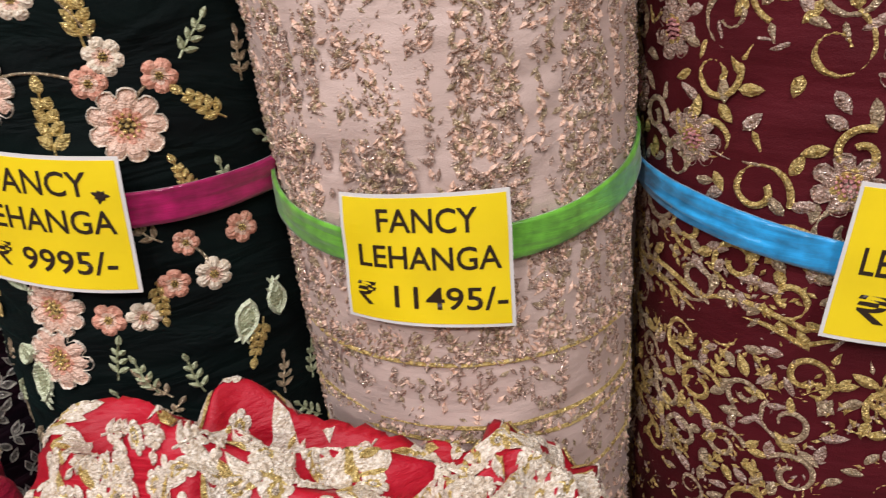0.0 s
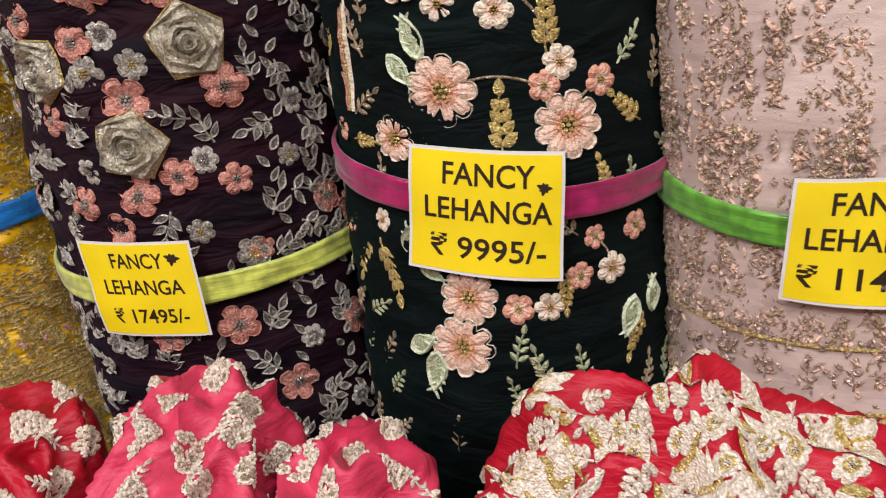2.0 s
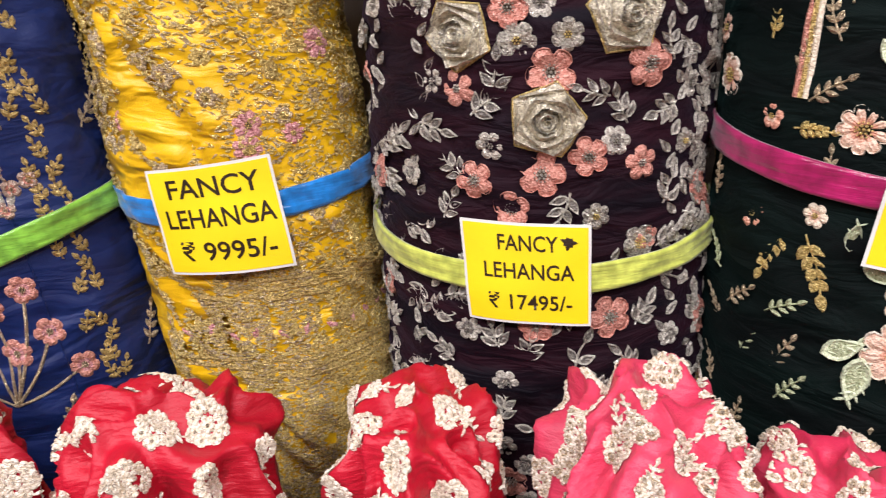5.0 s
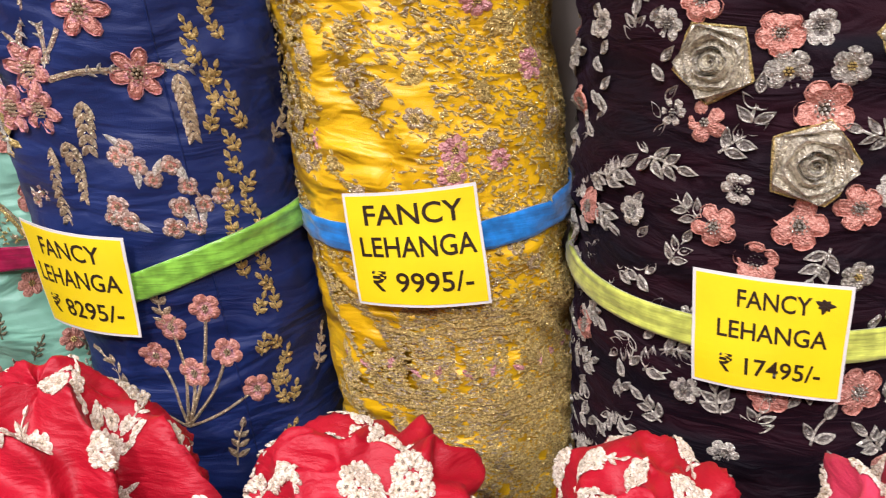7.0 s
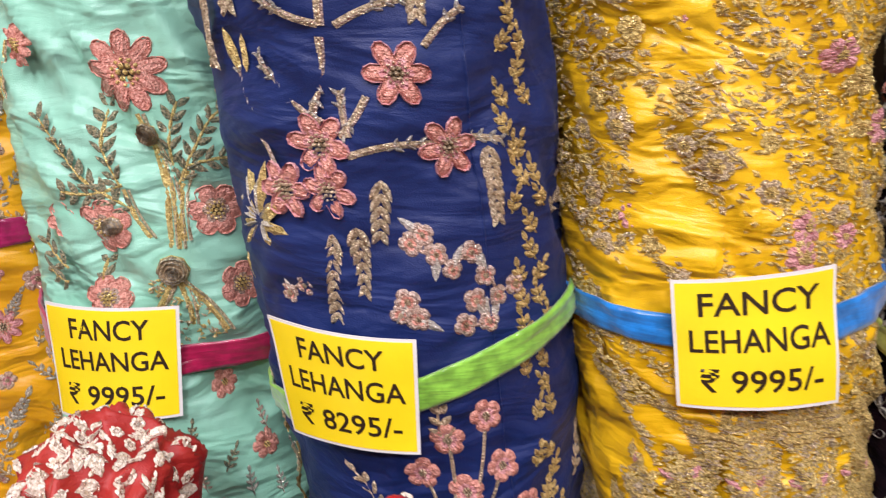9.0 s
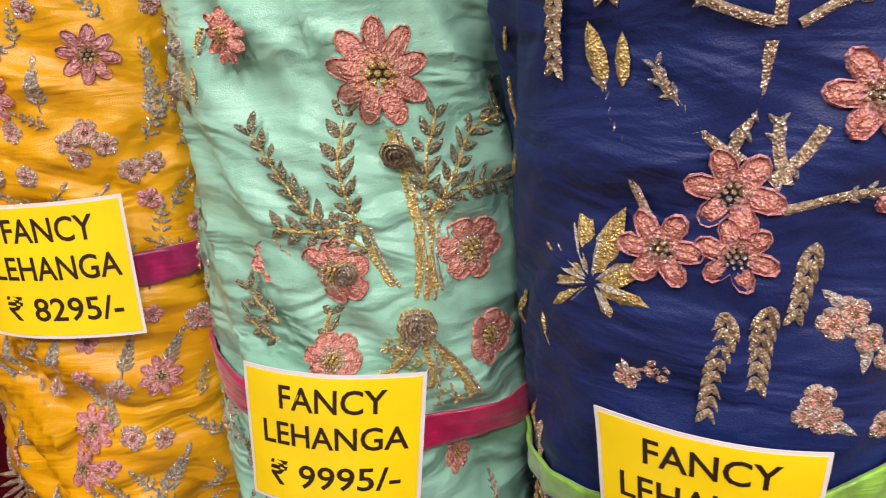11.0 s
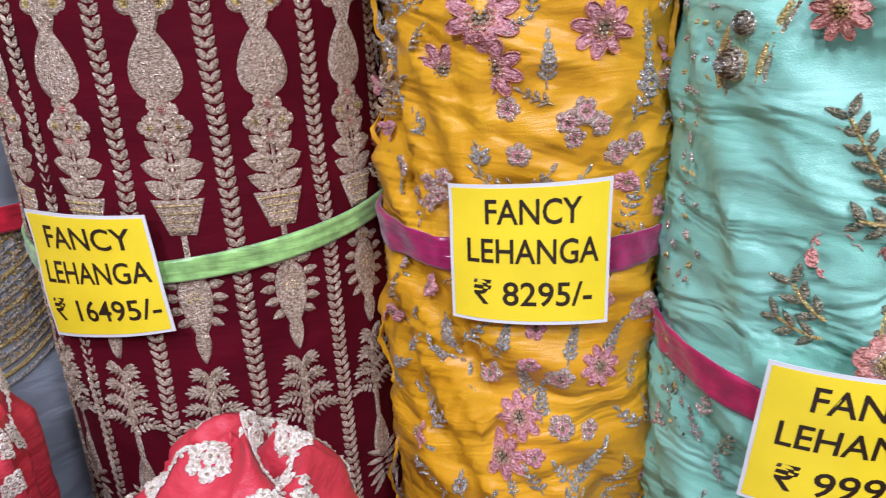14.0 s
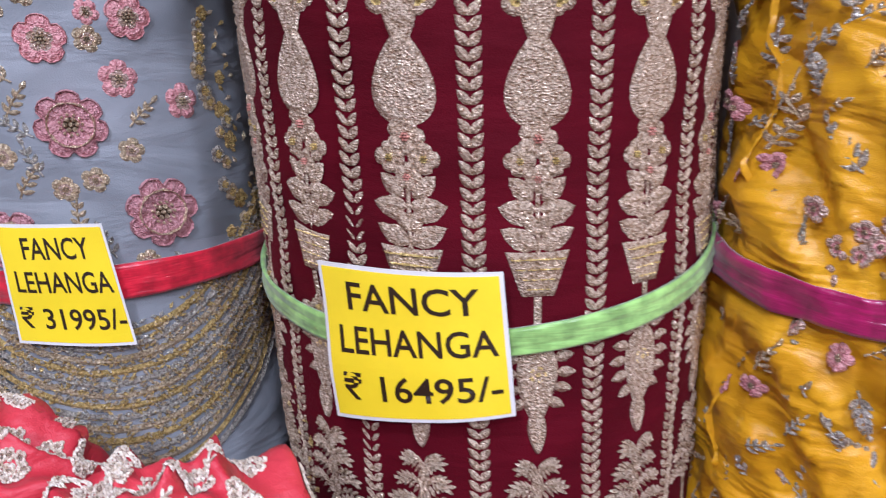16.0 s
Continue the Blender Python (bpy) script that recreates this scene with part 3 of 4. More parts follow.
# peach net roll, beaded all over, with smooth pale bands in pointed arches
peach = Roll(0.023, -0.030, 0.675, 0.140, 0.151, 0.0016, 3, 0.3, swell=1.5, low=0.004, high=0.004)
peach.build(PEACH, "peach net roll densely beaded with rose-gold stitches")
peach.ribbon(*RB_PEACH, 0.026, ribbon_satin("grass_green_ribbon", (0.13, 0.40, 0.035)), "grass green satin ribbon")
peach.label(*LB_PEACH, widths=(0.58, 0.83, 0.88))
s = peach.sew()
for _ in range(30000):
    a, z = rng.uniform(-112, 112), rng.uniform(LOW, HIGH)
    if z > 1.075:
        u = ((a + 3) / 30) % 1 * 2 - 1
        top = ((z - 1.14) / 0.22) % 1
        arch = 0.86 - 0.5 * top ** 2.2
        if abs(abs(u) - arch) < 0.15 and rng.random() < 0.93:
            continue
    elif not (0.985 < z < 0.997 or 1.056 < z) and rng.random() < 0.55 + 0.4 * (noise.noise(Vector((a * 0.16, z * 60, 1))) < 0.05):
        continue
    if rng.random() < 0.10:
        continue
    s.stitch(radians(a), z, rng.uniform(-70, 70), rng.uniform(0.007, 0.013), rng.uniform(0.003, 0.0056), (ROSE_GOLD, ROSE_GOLD, PALE_GOLD, PEACH_PALE)[rng.randrange(4)], rng.uniform(0.0016, 0.0036))
for z in (1.056, 0.998, 0.985, 0.93):
    s.cord([(radians(a), z) for a in range(-115, 116, 2)], 0.004, GOLD, 0.0025)
for a in range(-100, 101, 13):
    for z in (1.033, 0.955):
        s.spray(radians(a), z, 0, 0.014, ROSE_GOLD, 2, 0.009, 0.6)
s.done("bead_embroidery", peach.base, "rose-gold beads and stitches", "stuff")

# bottle green velvet roll with peach flowers
green = Roll(-0.280, -0.306, 0.736, 0.171, 0.158, 0.0030, 11, 0.4, 26)
green.build(BLACK_GREEN, "dark bottle-green velvet roll embroidered with peach flowers")
green.ribbon(*RB_GREEN, 0.027, ribbon_satin("magenta_ribbon", (0.34, 0.006, 0.085)), "magenta satin ribbon")
green.label(*LB_GREEN, splash=(0.87, 0.27, 0.007))
GREEN_BIG = [(-14.2, 1.264, 0.029), (21.1, 1.231, 0.027), (-32.0, 1.225, 0.02), (-11.5, 1.09, 0.025), (-14.5, 1.044, 0.028), (-24.4, 1.355, 0.024)]
GREEN_SMALL = [(14.7, 1.263, 0.013), (31.4, 1.263, 0.013), (3.1, 1.079, 0.014), (-59.1, 1.227, 0.012), (22.7, 1.102, 0.013), (-1.3, 1.35, 0.015), (28.2, 1.134, 0.011), (44.6, 1.134, 0.014), (-62.2, 1.139, 0.015)]
GREEN_CREAM = [(-12.6, 1.329, 0.015), (2.5, 1.322, 0.015), (19.6, 1.28, 0.014), (33.6, 1.103, 0.015), (-41.7, 1.15, 0.011), (12.6, 1.078, 0.014)]
GREEN_SPRAY = [(2.3, 1.239, 0.03, 0), (16.1, 1.314, 0.027, 0), (40.0, 1.239, 0.023, -50), (-39.5, 1.103, 0.032, 160), (-54.1, 1.108, 0.027, 200), (31.6, 1.187, 0.019, -20), (-44.6, 1.22, 0.018, 90), (18.0, 1.087, 0.02, 180), (41.6, 1.031, 0.024, 200), (-61.4, 1.309, 0.019, 0)]
GREEN_FERN = [(-21.6, 1.305, 0.028, -20), (-26.7, 1.281, 0.024, 140), (29.3, 1.34, 0.03, -60), (-10.2, 1.352, 0.025, 10), (50.2, 1.065, 0.027, 0), (39.4, 1.054, 0.029, 200), (-29.0, 1.04, 0.027, 60), (-24.4, 1.016, 0.032, 190), (-22.8, 1.11, 0.019, 120), (-30.2, 1.138, 0.019, 10)]
flowers(green, GREEN_BIG, 9, PEACH_PALE, PEACH_T, GOLD, "pale peach embroidered flower with a gold centre")
flowers(green, GREEN_SMALL, 5, PEACH_T, PEACH_PALE, GOLD, "small coral-peach embroidered flower")
flowers(green, GREEN_CREAM, 6, CREAM, PEACH_PALE, GOLD, "small cream embroidered flower")
s = green.sew()
for a, z, d, rot in GREEN_SPRAY:
    s.spray(radians(a), z, -rot, d, GOLD, 4, d * 0.5, 0.62)
for a, z, d, rot in GREEN_FERN:
    t = radians(-rot)
    s.edged_leaf(radians(a) + math.sin(t) * d * 0.7 / 0.16, z - math.cos(t) * d * 0.7, -rot, d * 1.45, d * 0.72, FERN_PALE, FERN_T)
    s.frond(radians(a) + math.sin(t) * d * 0.6 / 0.16, z - math.cos(t) * d * 0.6, radians(a) - math.sin(t) * d * 0.6 / 0.16, z + math.cos(t) * d * 0.6, FERN_PALE, d * 0.36, 0.3)
for (a, z, r), (b, y, q) in zip(GREEN_BIG + GREEN_SMALL, GREEN_SMALL + GREEN_CREAM):
    if abs(a - b) < 30 and abs(z - y) < 0.09:
        s.line(radians(a), z, radians(b), y, 0.0022, PALE_GOLD, 0.12)
for k, m in ((0, CORAL_T), (1.6, GOLD), (3.2, CREAM)):
    s.cord([(radians(-52 + k + 2.6 * math.sin(i / 9)), 1.245 + i * 0.009) for i in range(28)], 0.0055, m, 0.003)
taken = [(a, z, r + 0.006) for a, z, r in GREEN_BIG + GREEN_SMALL + GREEN_CREAM] + [(p[0], p[1], p[2]) for p in GREEN_SPRAY + GREEN_FERN]
for a, z in scatter(16, -100, 100, 1.36, HIGH, 0.05, taken) + scatter(26, 50, 110, 0.9, HIGH, 0.045, taken) + scatter(24, -115, -58, 0.9, HIGH, 0.045, taken) + scatter(14, -60, 60, LOW, 1.03, 0.05, taken) + scatter(46, -50, 50, 0.98, 1.40, 0.030, [(p[0], p[1], p[2] * 0.8) for p in taken]):
    if abs(a) > 50 and rng.random() < 0.35:
        s.bloom(radians(a), z, rng.uniform(0.012, 0.022), 7, PEACH_PALE, PEACH_T, GOLD)
    else:
        s.spray(radians(a), z, rng.uniform(-60, 60), 0.02, (PALE_GOLD, FERN_T)[rng.randrange(2)], 3)
s.done("leaf_embroidery", green.base, "gold and pale green embroidered leaves", "stuff")

# plum velvet roll with silver roses
purple = Roll(-0.602, -0.647, 0.794, 0.182, 0.174, 0.0040, 23, 0.3, 40, swell=1.5, low=0.01, high=0.008)
purple.build(PLUM, "dark plum velvet roll embroidered with silver roses")
purple.ribbon(*RB_PURPLE, 0.025, ribbon_satin("lime_ribbon", (0.55, 0.60, 0.10)), "pale lime satin ribbon")
purple.label(*LB_PURPLE, widths=(0.46, 0.70, 0.66), splash=(0.83, 0.17, 0.009))
PURPLE_ROSE = [(25.0, 1.313, 0.039), (2.6, 1.229, 0.037), (-21.7, 1.298, 0.035), (27.1, 1.402, 0.025)]
PURPLE_CORAL = [(-0.6, 1.365, 0.024), (32.2, 1.272, 0.021), (3.9, 1.268, 0.021), (13.9, 1.198, 0.017), (1.0, 1.183, 0.02), (29.8, 1.189, 0.016), (-18.2, 1.175, 0.017), (-22.3, 1.254, 0.016), (21.1, 1.046, 0.021), (35.8, 0.969, 0.021), (61.5, 1.017, 0.019), (33.1, 1.118, 0.013)]
PURPLE_GREY = [(-4.9, 1.294, 0.016), (8.4, 1.298, 0.014), (30.6, 1.115, 0.017), (16.3, 1.144, 0.013), (47.4, 1.201, 0.012)]
for a, z, r in PURPLE_ROSE:
    s = purple.sew()
    s.rose(radians(a), z, r * 0.9, ROSE_SILVER, 5, a)
    s.done("rose", purple.base, "silver-gold embroidered rose")
flowers(purple, PURPLE_CORAL, 5, CORAL_T, CORAL_T, SILVER, "coral embroidered flower with a silver centre", notch=0.34)
flowers(purple, PURPLE_GREY, 6, SILVER, SILVER, GOLD, "small silver beaded flower")
s = purple.sew()
taken = [(a, z, r) for a, z, r in PURPLE_ROSE + PURPLE_CORAL + PURPLE_GREY]
for a, z in scatter(270, -105, 105, LOW, HIGH, 0.0255, [(p[0], p[1], p[2] * 0.75) for p in taken], 0.18):
    k = rng.random()
    if k < 0.74:
        s.sprig(radians(a), z, rng.uniform(-80, 80) + (180 if rng.random() < 0.3 else 0), rng.uniform(0.013, 0.019), LEAF_SILVER, LEAF_GREY, rng.choice((1, 2, 2)), rng.uniform(0.015, 0.021))
    elif k < 0.88:
        s.bloom(radians(a), z, 0.0165, 5, CORAL_T, CORAL_T, SILVER, rng.uniform(0, 70))
    else:
        s.bloom(radians(a), z, 0.013, 6, LEAF_SILVER, LEAF_GREY, SILVER)
for a in (-62, -38, 44, 58):
    for i in range(44):
        z = 0.86 + i * 0.0145
        b = a + 4 * math.sin(i * 0.5)
        if all(math.hypot(radians(b - p[0]) * 0.18, z - p[1]) > p[2] for p in taken):
            s.edged_leaf(radians(b), z, 40 * (1 if i % 2 else -1), 0.017, 0.008, LEAF_SILVER, LEAF_GREY)
s.done("leaf_embroidery", purple.base, "silver embroidered leaves and vines", "stuff")

# yellow satin roll covered with gold work
gold = Roll(-0.875, -1.000, 0.755, 0.121, 0.135, 0.0050, 31, 1.2, 24, swell=2.6, low=0.036, high=0.034)
gold.build(LEMON, "bright yellow satin roll heavily worked in gold thread")
gold.ribbon(*RB_GOLD, 0.025, ribbon_satin("blue_ribbon", (0.008, 0.17, 0.50)), "bright blue satin ribbon")
gold.label(*LB_GOLD, widths=(0.73, 0.85, 0.74))
flowers(gold, [(26, 1.222, 0.014), (24, 1.200, 0.014), (-30, 1.225, 0.011), (44, 1.21, 0.011), (40, 1.34, 0.013), (-6, 1.372, 0.013), (62, 1.29, 0.016)], 7, PINK_T, PINK_T, GOLD, "small pink embroidered flower")
s = gold.sew()
for k in range(35000):
    a, z = rng.uniform(-112, 112), rng.uniform(LOW, HIGH if k < 19000 else 1.09)
    if z > 1.085:
        n = noise.noise(Vector((a * 0.045, z * 15, 5))) + 0.5 * noise.noise(Vector((a * 0.12, z * 40, 2)))
        if n > 0.27 and -40 < a < 40 and rng.random() < 0.9:
            continue
    elif 0.995 < z < 1.045:
        if (a / 22 + 0.2) % 1 < 0.2 and rng.random() < 0.85:
            continue
    elif z < 0.975 and noise.noise(Vector((a * 0.09, z * 40, 8))) > 0.45:
        continue
    # right flank's shade put into the thread: antique gold replaces pale past 38 degrees
    shaded_side = a > 38
    s.stitch(radians(a), z, rng.uniform(40, 130) if z > 1.085 else rng.uniform(60, 120), rng.uniform(0.006, 0.013), rng.uniform(0.0026, 0.0048), (GOLD, GOLD, PALE_GOLD if not shaded_side else DARK_GOLD)[rng.randrange(3)], rng.uniform(0.0012, 0.0028))
for z in (1.074, 1.064, 1.054, 0.987, 0.978, 0.969, 0.90):
    s.cord([(radians(a), z) for a in range(-112, 113, 2)], 0.0055, DARK_GOLD, 0.003)
for i in range(-5, 6):
    for j in range(4):
        s.leaf(radians(i * 22 + 3 + j * 3), 1.012 + 0.004 * (j % 2), 60 - j * 40, 0.014, 0.008, (PINK_T, GOLD)[j % 2])
for a, z in scatter(70, -95, 95, 1.09, HIGH, 0.024, (), 0.14):
    s.bloom(radians(a), z, rng.uniform(0.007, 0.012), 6, (PALE_GOLD, GOLD)[rng.randrange(2)], GOLD, GOLD)
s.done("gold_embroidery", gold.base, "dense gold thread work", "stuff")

# navy silk roll with coral blossoms on a branching stem
navy = Roll(-1.141, -1.277, 0.700, 0.122, 0.148, 0.0042, 41, 1.2, 20, swell=2.2, low=0.045, high=0.018)
navy.build(NAVY, "navy blue silk roll embroidered with coral blossoms on stems")
navy.ribbon(*RB_NAVY, 0.026, ribbon_satin("leaf_green_ribbon", (0.22, 0.50, 0.05)), "leaf green satin ribbon")
navy.label(*LB_NAVY)
NAVY_CORAL = [(-5.2, 1.285, 0.023), (-4.4, 1.253, 0.02), (-19.6, 1.252, 0.022), (19.9, 1.333, 0.023), (32.2, 1.282, 0.022)]
NAVY_SMALL = [(-29.0, 1.168, 0.01), (-21.1, 1.177, 0.009), (20.9, 1.221, 0.009), (24.1, 1.207, 0.009), (17.0, 1.214, 0.009), (28.4, 1.195, 0.008), (35.1, 1.206, 0.009), (39.1, 1.187, 0.009), (43.3, 1.169, 0.009), (34.9, 1.169, 0.01), (38.9, 1.151, 0.009), (30.8, 1.151, 0.01), (13.8, 1.173, 0.01), (16.2, 1.159, 0.01), (11.2, 1.163, 0.008), (50.0, 1.175, 0.009)]
NAVY_WHEAT = [(-7.7, 1.187, 0.035, 172), (1.4, 1.201, 0.027, 175), (9.7, 1.238, 0.023, 170), (45.2, 1.253, 0.028, 180), (-43.5, 1.363, 0.027, 175), (-30.7, 1.39, 0.015, 180), (27.9, 1.383, 0.017, 175), (-65.8, 1.061, 0.033, 180)]
NAVY_STEM = [(0.4, 1.357, -6.3, 1.304), (1.4, 1.364, 5.1, 1.406), (0.8, 1.365, -18.3, 1.385), (5.2, 1.364, 23.1, 1.38), (10.7, 1.318, 1.3, 1.291), (3.4, 1.278, 25.6, 1.285), (25.6, 1.285, 49.3, 1.285), (-20.4, 1.262, -33.0, 1.336), (-3.7, 1.301, -15.5, 1.324), (-34.5, 1.226, -55.8, 1.272), (28.0, 1.35, 40.2, 1.375), (-10.0, 1.311, -20.1, 1.344), (4.1, 1.291, 3.0, 1.322)]
NAVY_LEAF = [(-32.3, 1.342, 0.033, 10), (-27.5, 1.341, 0.027, 0), (-26.9, 1.301, 0.04, 30), (-53.4, 1.168, 0.029, 10)]
flowers(navy, NAVY_CORAL, 6, CORAL_T, PINK_T, PALE_GOLD, "coral pointed-petal embroidered blossom", notch=0.5, pointed=True, lift=0.004)
flowers(navy, NAVY_SMALL, 4, ROSE_GOLD, CORAL_T, PALE_GOLD, "small rose-gold embroidered blossom")
s = navy.sew()
for a, z, b, y in NAVY_STEM:
    s.line(radians(a), z, radians(b), y, 0.005, PALE_GOLD, 0.05)
    s.line(radians(a + 0.8), z, radians(b + 0.8), y, 0.0025, ROSE_GOLD, 0.05)
    s.frond(radians((a + b) / 2), (z + y) / 2, radians(b), y, SILVER, 0.008, 0.4)
for (a, z, r), (b, y, q) in zip(NAVY_SMALL, NAVY_SMALL[1:]):
    if abs(a - b) < 9 and abs(z - y) < 0.03:
        s.line(radians(a), z, radians(b), y, 0.0028, ROSE_GOLD, 0.1)
        s.leaf(radians(a), z, (a * 37) % 360, 0.02, 0.007, LEAF_SILVER)
for a, z, d, rot in NAVY_WHEAT:
    s.wheat(radians(a), z, rot, d, PALE_GOLD, 0.0102)
for a, z, d, rot in NAVY_LEAF:
    s.leaf(radians(a), z - d * 0.3, rot, d, d * 0.34, GOLD, 0.003)
for rot, d in ((12, 0.046), (-25, 0.040), (48, 0.040), (72, 0.036), (98, 0.034), (128, 0.028), (-62, 0.032), (-98, 0.030), (-140, 0.024)):
    s.leaf(radians(-37), 1.222, rot, d * 1.35, d * 0.40, GOLD, 0.003)
    s.leaf(radians(-37), 1.222, rot + 9, d * 0.9, d * 0.16, LEAF_SILVER, 0.004)
for a, z in ((20, 1.06), (34, 1.075), (10, 1.03), (38, 1.03), (24, 1.015), (46, 0.99), (-6, 0.985)):
    s.bloom(radians(a), z, 0.014, 5, CORAL_T, PINK_T, PALE_GOLD, a)
    s.line(radians(a), z, radians(16), 0.96, 0.003, PALE_GOLD, 0.05)
for a in (54, 60, -72):
    for i in range(34):
        if rng.random() < 0.75:
            s.spray(radians(a + rng.uniform(-3, 3)), 0.84 + i * 0.019, rng.uniform(-40, 40), 0.010, DARK_GOLD, 2, 0.009, 0.6)
taken = [(p[0], p[1], 0.03) for p in NAVY_CORAL + NAVY_SMALL + NAVY_WHEAT + NAVY_LEAF]
for a, z in scatter(16, -110, 110, 0.86, HIGH, 0.07, taken + [(-20, 1.3, 0.1), (20, 1.3, 0.1), (20, 1.4, 0.1), (40, 1.35, 0.09)]):
    s.spray(radians(a), z, rng.uniform(-50, 50), 0.024, PALE_GOLD, 3)
s.cord([(radians(40), 0.82 + i * 0.01) for i in range(68)], 0.002, NAVY, 0.0016)
s.done("stem_embroidery", navy.base, "pale gold embroidered stems, leaves and wheat ears", "stuff")

# mint satin roll with a flowering tree
mint = Roll(-1.496, -1.521, 0.795, 0.150, 0.148, 0.0046, 53, -1.4, 26, swell=3.2, low=0.019, high=0.014)
mint.build(MINT, "mint green satin roll embroidered with a coral flowering tree")
mint.ribbon(*RB_MINT, 0.027, ribbon_satin("crimson_ribbon", (0.36, 0.008, 0.06)), "deep crimson satin ribbon")
mint.label(*LB_MINT)
MINT_BIG = [(19.1, 1.33, 0.035), (-21.7, 1.353, 0.019)]
MINT_ROSE = [(-14.6, 1.199, 0.017), (3.8, 1.195, 0.025), (42.2, 1.205, 0.025), (48.7, 1.131, 0.022), (1.1, 1.128, 0.02), (83.6, 1.287, 0.013), (65.1, 1.208, 0.017)]
MINT_GOLD = [(22.3, 1.276, 0.017), (25.0, 1.153, 0.022), (-46.2, 1.316, 0.018), (-44.1, 1.343, 0.014), (7.6, 1.197, 0.013)]
MINT_STEM = [(20.8, 1.295, 25.6, 1.174), (23.1, 1.281, 28.1, 1.173), (25.9, 1.144, 28.9, 1.097), (25.9, 1.144, 40.7, 1.09), (24.2, 1.144, 12.1, 1.102), (19.1, 1.184, 12.2, 1.229), (30.4, 1.181, 34.0, 1.244), (-51.3, 1.286, -48.5, 1.357), (-39.1, 1.302, -33.3, 1.358)]
MINT_FROND = [(15.2, 1.209, -16.1, 1.29), (12.2, 1.233, -10.7, 1.226), (10.7, 1.233, 8.7, 1.3), (30.8, 1.23, 54.8, 1.309), (29.7, 1.246, 33.7, 1.304), (33.9, 1.248, 54.5, 1.248), (-13.9, 1.153, -22.8, 1.175), (-0.5, 1.141, 0.5, 1.163), (-14.1, 1.14, -25.8, 1.147)]
flowers(mint, MINT_BIG, 9, CORAL_T, CORAL_T, GOLD, "large coral embroidered flower with a gold centre", notch=0.42, pointed=True)
flowers(mint, MINT_ROSE, 6, CORAL_T, ROSE_GOLD, GOLD, "coral embroidered rose")
s = mint.sew()
for a, z, r in MINT_GOLD:
    s.rose(radians(a), z, r * 0.65, PALE_GOLD, 8)
for a, z, b, y in MINT_STEM:
    s.line(radians(a), z, radians(b), y, 0.005, GOLD, 0.06)
    s.line(radians(a + 2), z, radians(b + 2), y, 0.003, PALE_GOLD, 0.06)
for a, z, b, y in MINT_FROND:
    s.frond(radians(a), z, radians(b), y, DARK_LEAF, 0.0165, 0.40, 3)
    s.line(radians(a), z, radians(b), y, 0.003, GOLD, 0.08)
for i in range(150):
    t = i * 0.35
    s.stitch(radians(24 + (4 + t * 0.25) * math.sin(t * 1.3)), 1.15 - i * 0.0005 + 0.012 * math.cos(t), rng.uniform(0, 180), 0.008, 0.0035, (GOLD, PALE_GOLD)[i % 2])
for a in (-56, -60, -64, 70, 76, 82):
    for i in range(52):
        if rng.random() < 0.8:
            s.stitch(radians(a + rng.uniform(-3, 3)), 0.86 + i * 0.012, rng.uniform(0, 180), 0.011, 0.005, (ROSE_GOLD, GOLD, SILVER)[i % 3], 0.003)
for a, z in scatter(26, -62, -8, 0.86, 1.06, 0.022) + scatter(20, 20, 80, 0.86, 0.99, 0.03):
    s.spray(radians(a), z, rng.uniform(-30, 30), 0.015, (SILVER, DARK_LEAF, ROSE_GOLD)[rng.randrange(3)], 3)
for a, z in ((38, 1.03), (50, 0.96), (-4, 0.95), (12, 0.93)):
    s.bloom(radians(a), z, 0.015, 6, CORAL_T, CORAL_T, GOLD)
for a, z in scatter(14, -105, 105, 1.39, HIGH, 0.05):
    s.spray(radians(a), z, rng.uniform(-40, 40), 0.02, (GOLD, CORAL_T)[rng.randrange(2)], 3)
s.done("tree_embroidery", mint.base, "gold trunk with dark beaded fronds", "stuff")

# mustard satin roll with pink flowers
mustard = Roll(-1.787, -1.800, 0.819, 0.135, 0.134, 0.0056, 61, 1.4, 26, swell=3.2, low=0.0185, high=0.0185)
mustard.build(MUSTARD, "mustard yellow satin roll embroidered with pink flowers")
mustard.ribbon(*RB_MUSTARD, 0.028, ribbon_satin("dark_magenta_ribbon", (0.30, 0.006, 0.075)), "dark magenta satin ribbon")
mustard.label(*LB_MUSTARD)
MUST_PINK = [(-18.0, 1.304, 0.022), (-0.3, 1.308, 0.023), (-3.0, 1.345, 0.027), (33.7, 1.336, 0.023), (9.8, 1.008, 0.021), (39.4, 1.058, 0.019), (-36.6, 0.969, 0.021), (3.5, 0.969, 0.023)]
MUST_SMALL = [(23.7, 1.052, 0.013), (-1.3, 1.051, 0.012), (23.4, 1.27, 0.01), (28.8, 1.278, 0.011), (34.4, 1.267, 0.01), (26.0, 1.257, 0.009), (40.9, 1.244, 0.011), (48.4, 1.249, 0.01), (-24.4, 1.214, 0.009), (-19.8, 1.207, 0.009), (-30.8, 1.199, 0.009), (-24.2, 1.198, 0.008), (-17.6, 1.222, 0.008), (8.3, 1.245, 0.01), (56.3, 1.106, 0.015), (73.3, 1.13, 0.013), (25.6, 1.002, 0.012), (-5.4, 0.984, 0.012)]
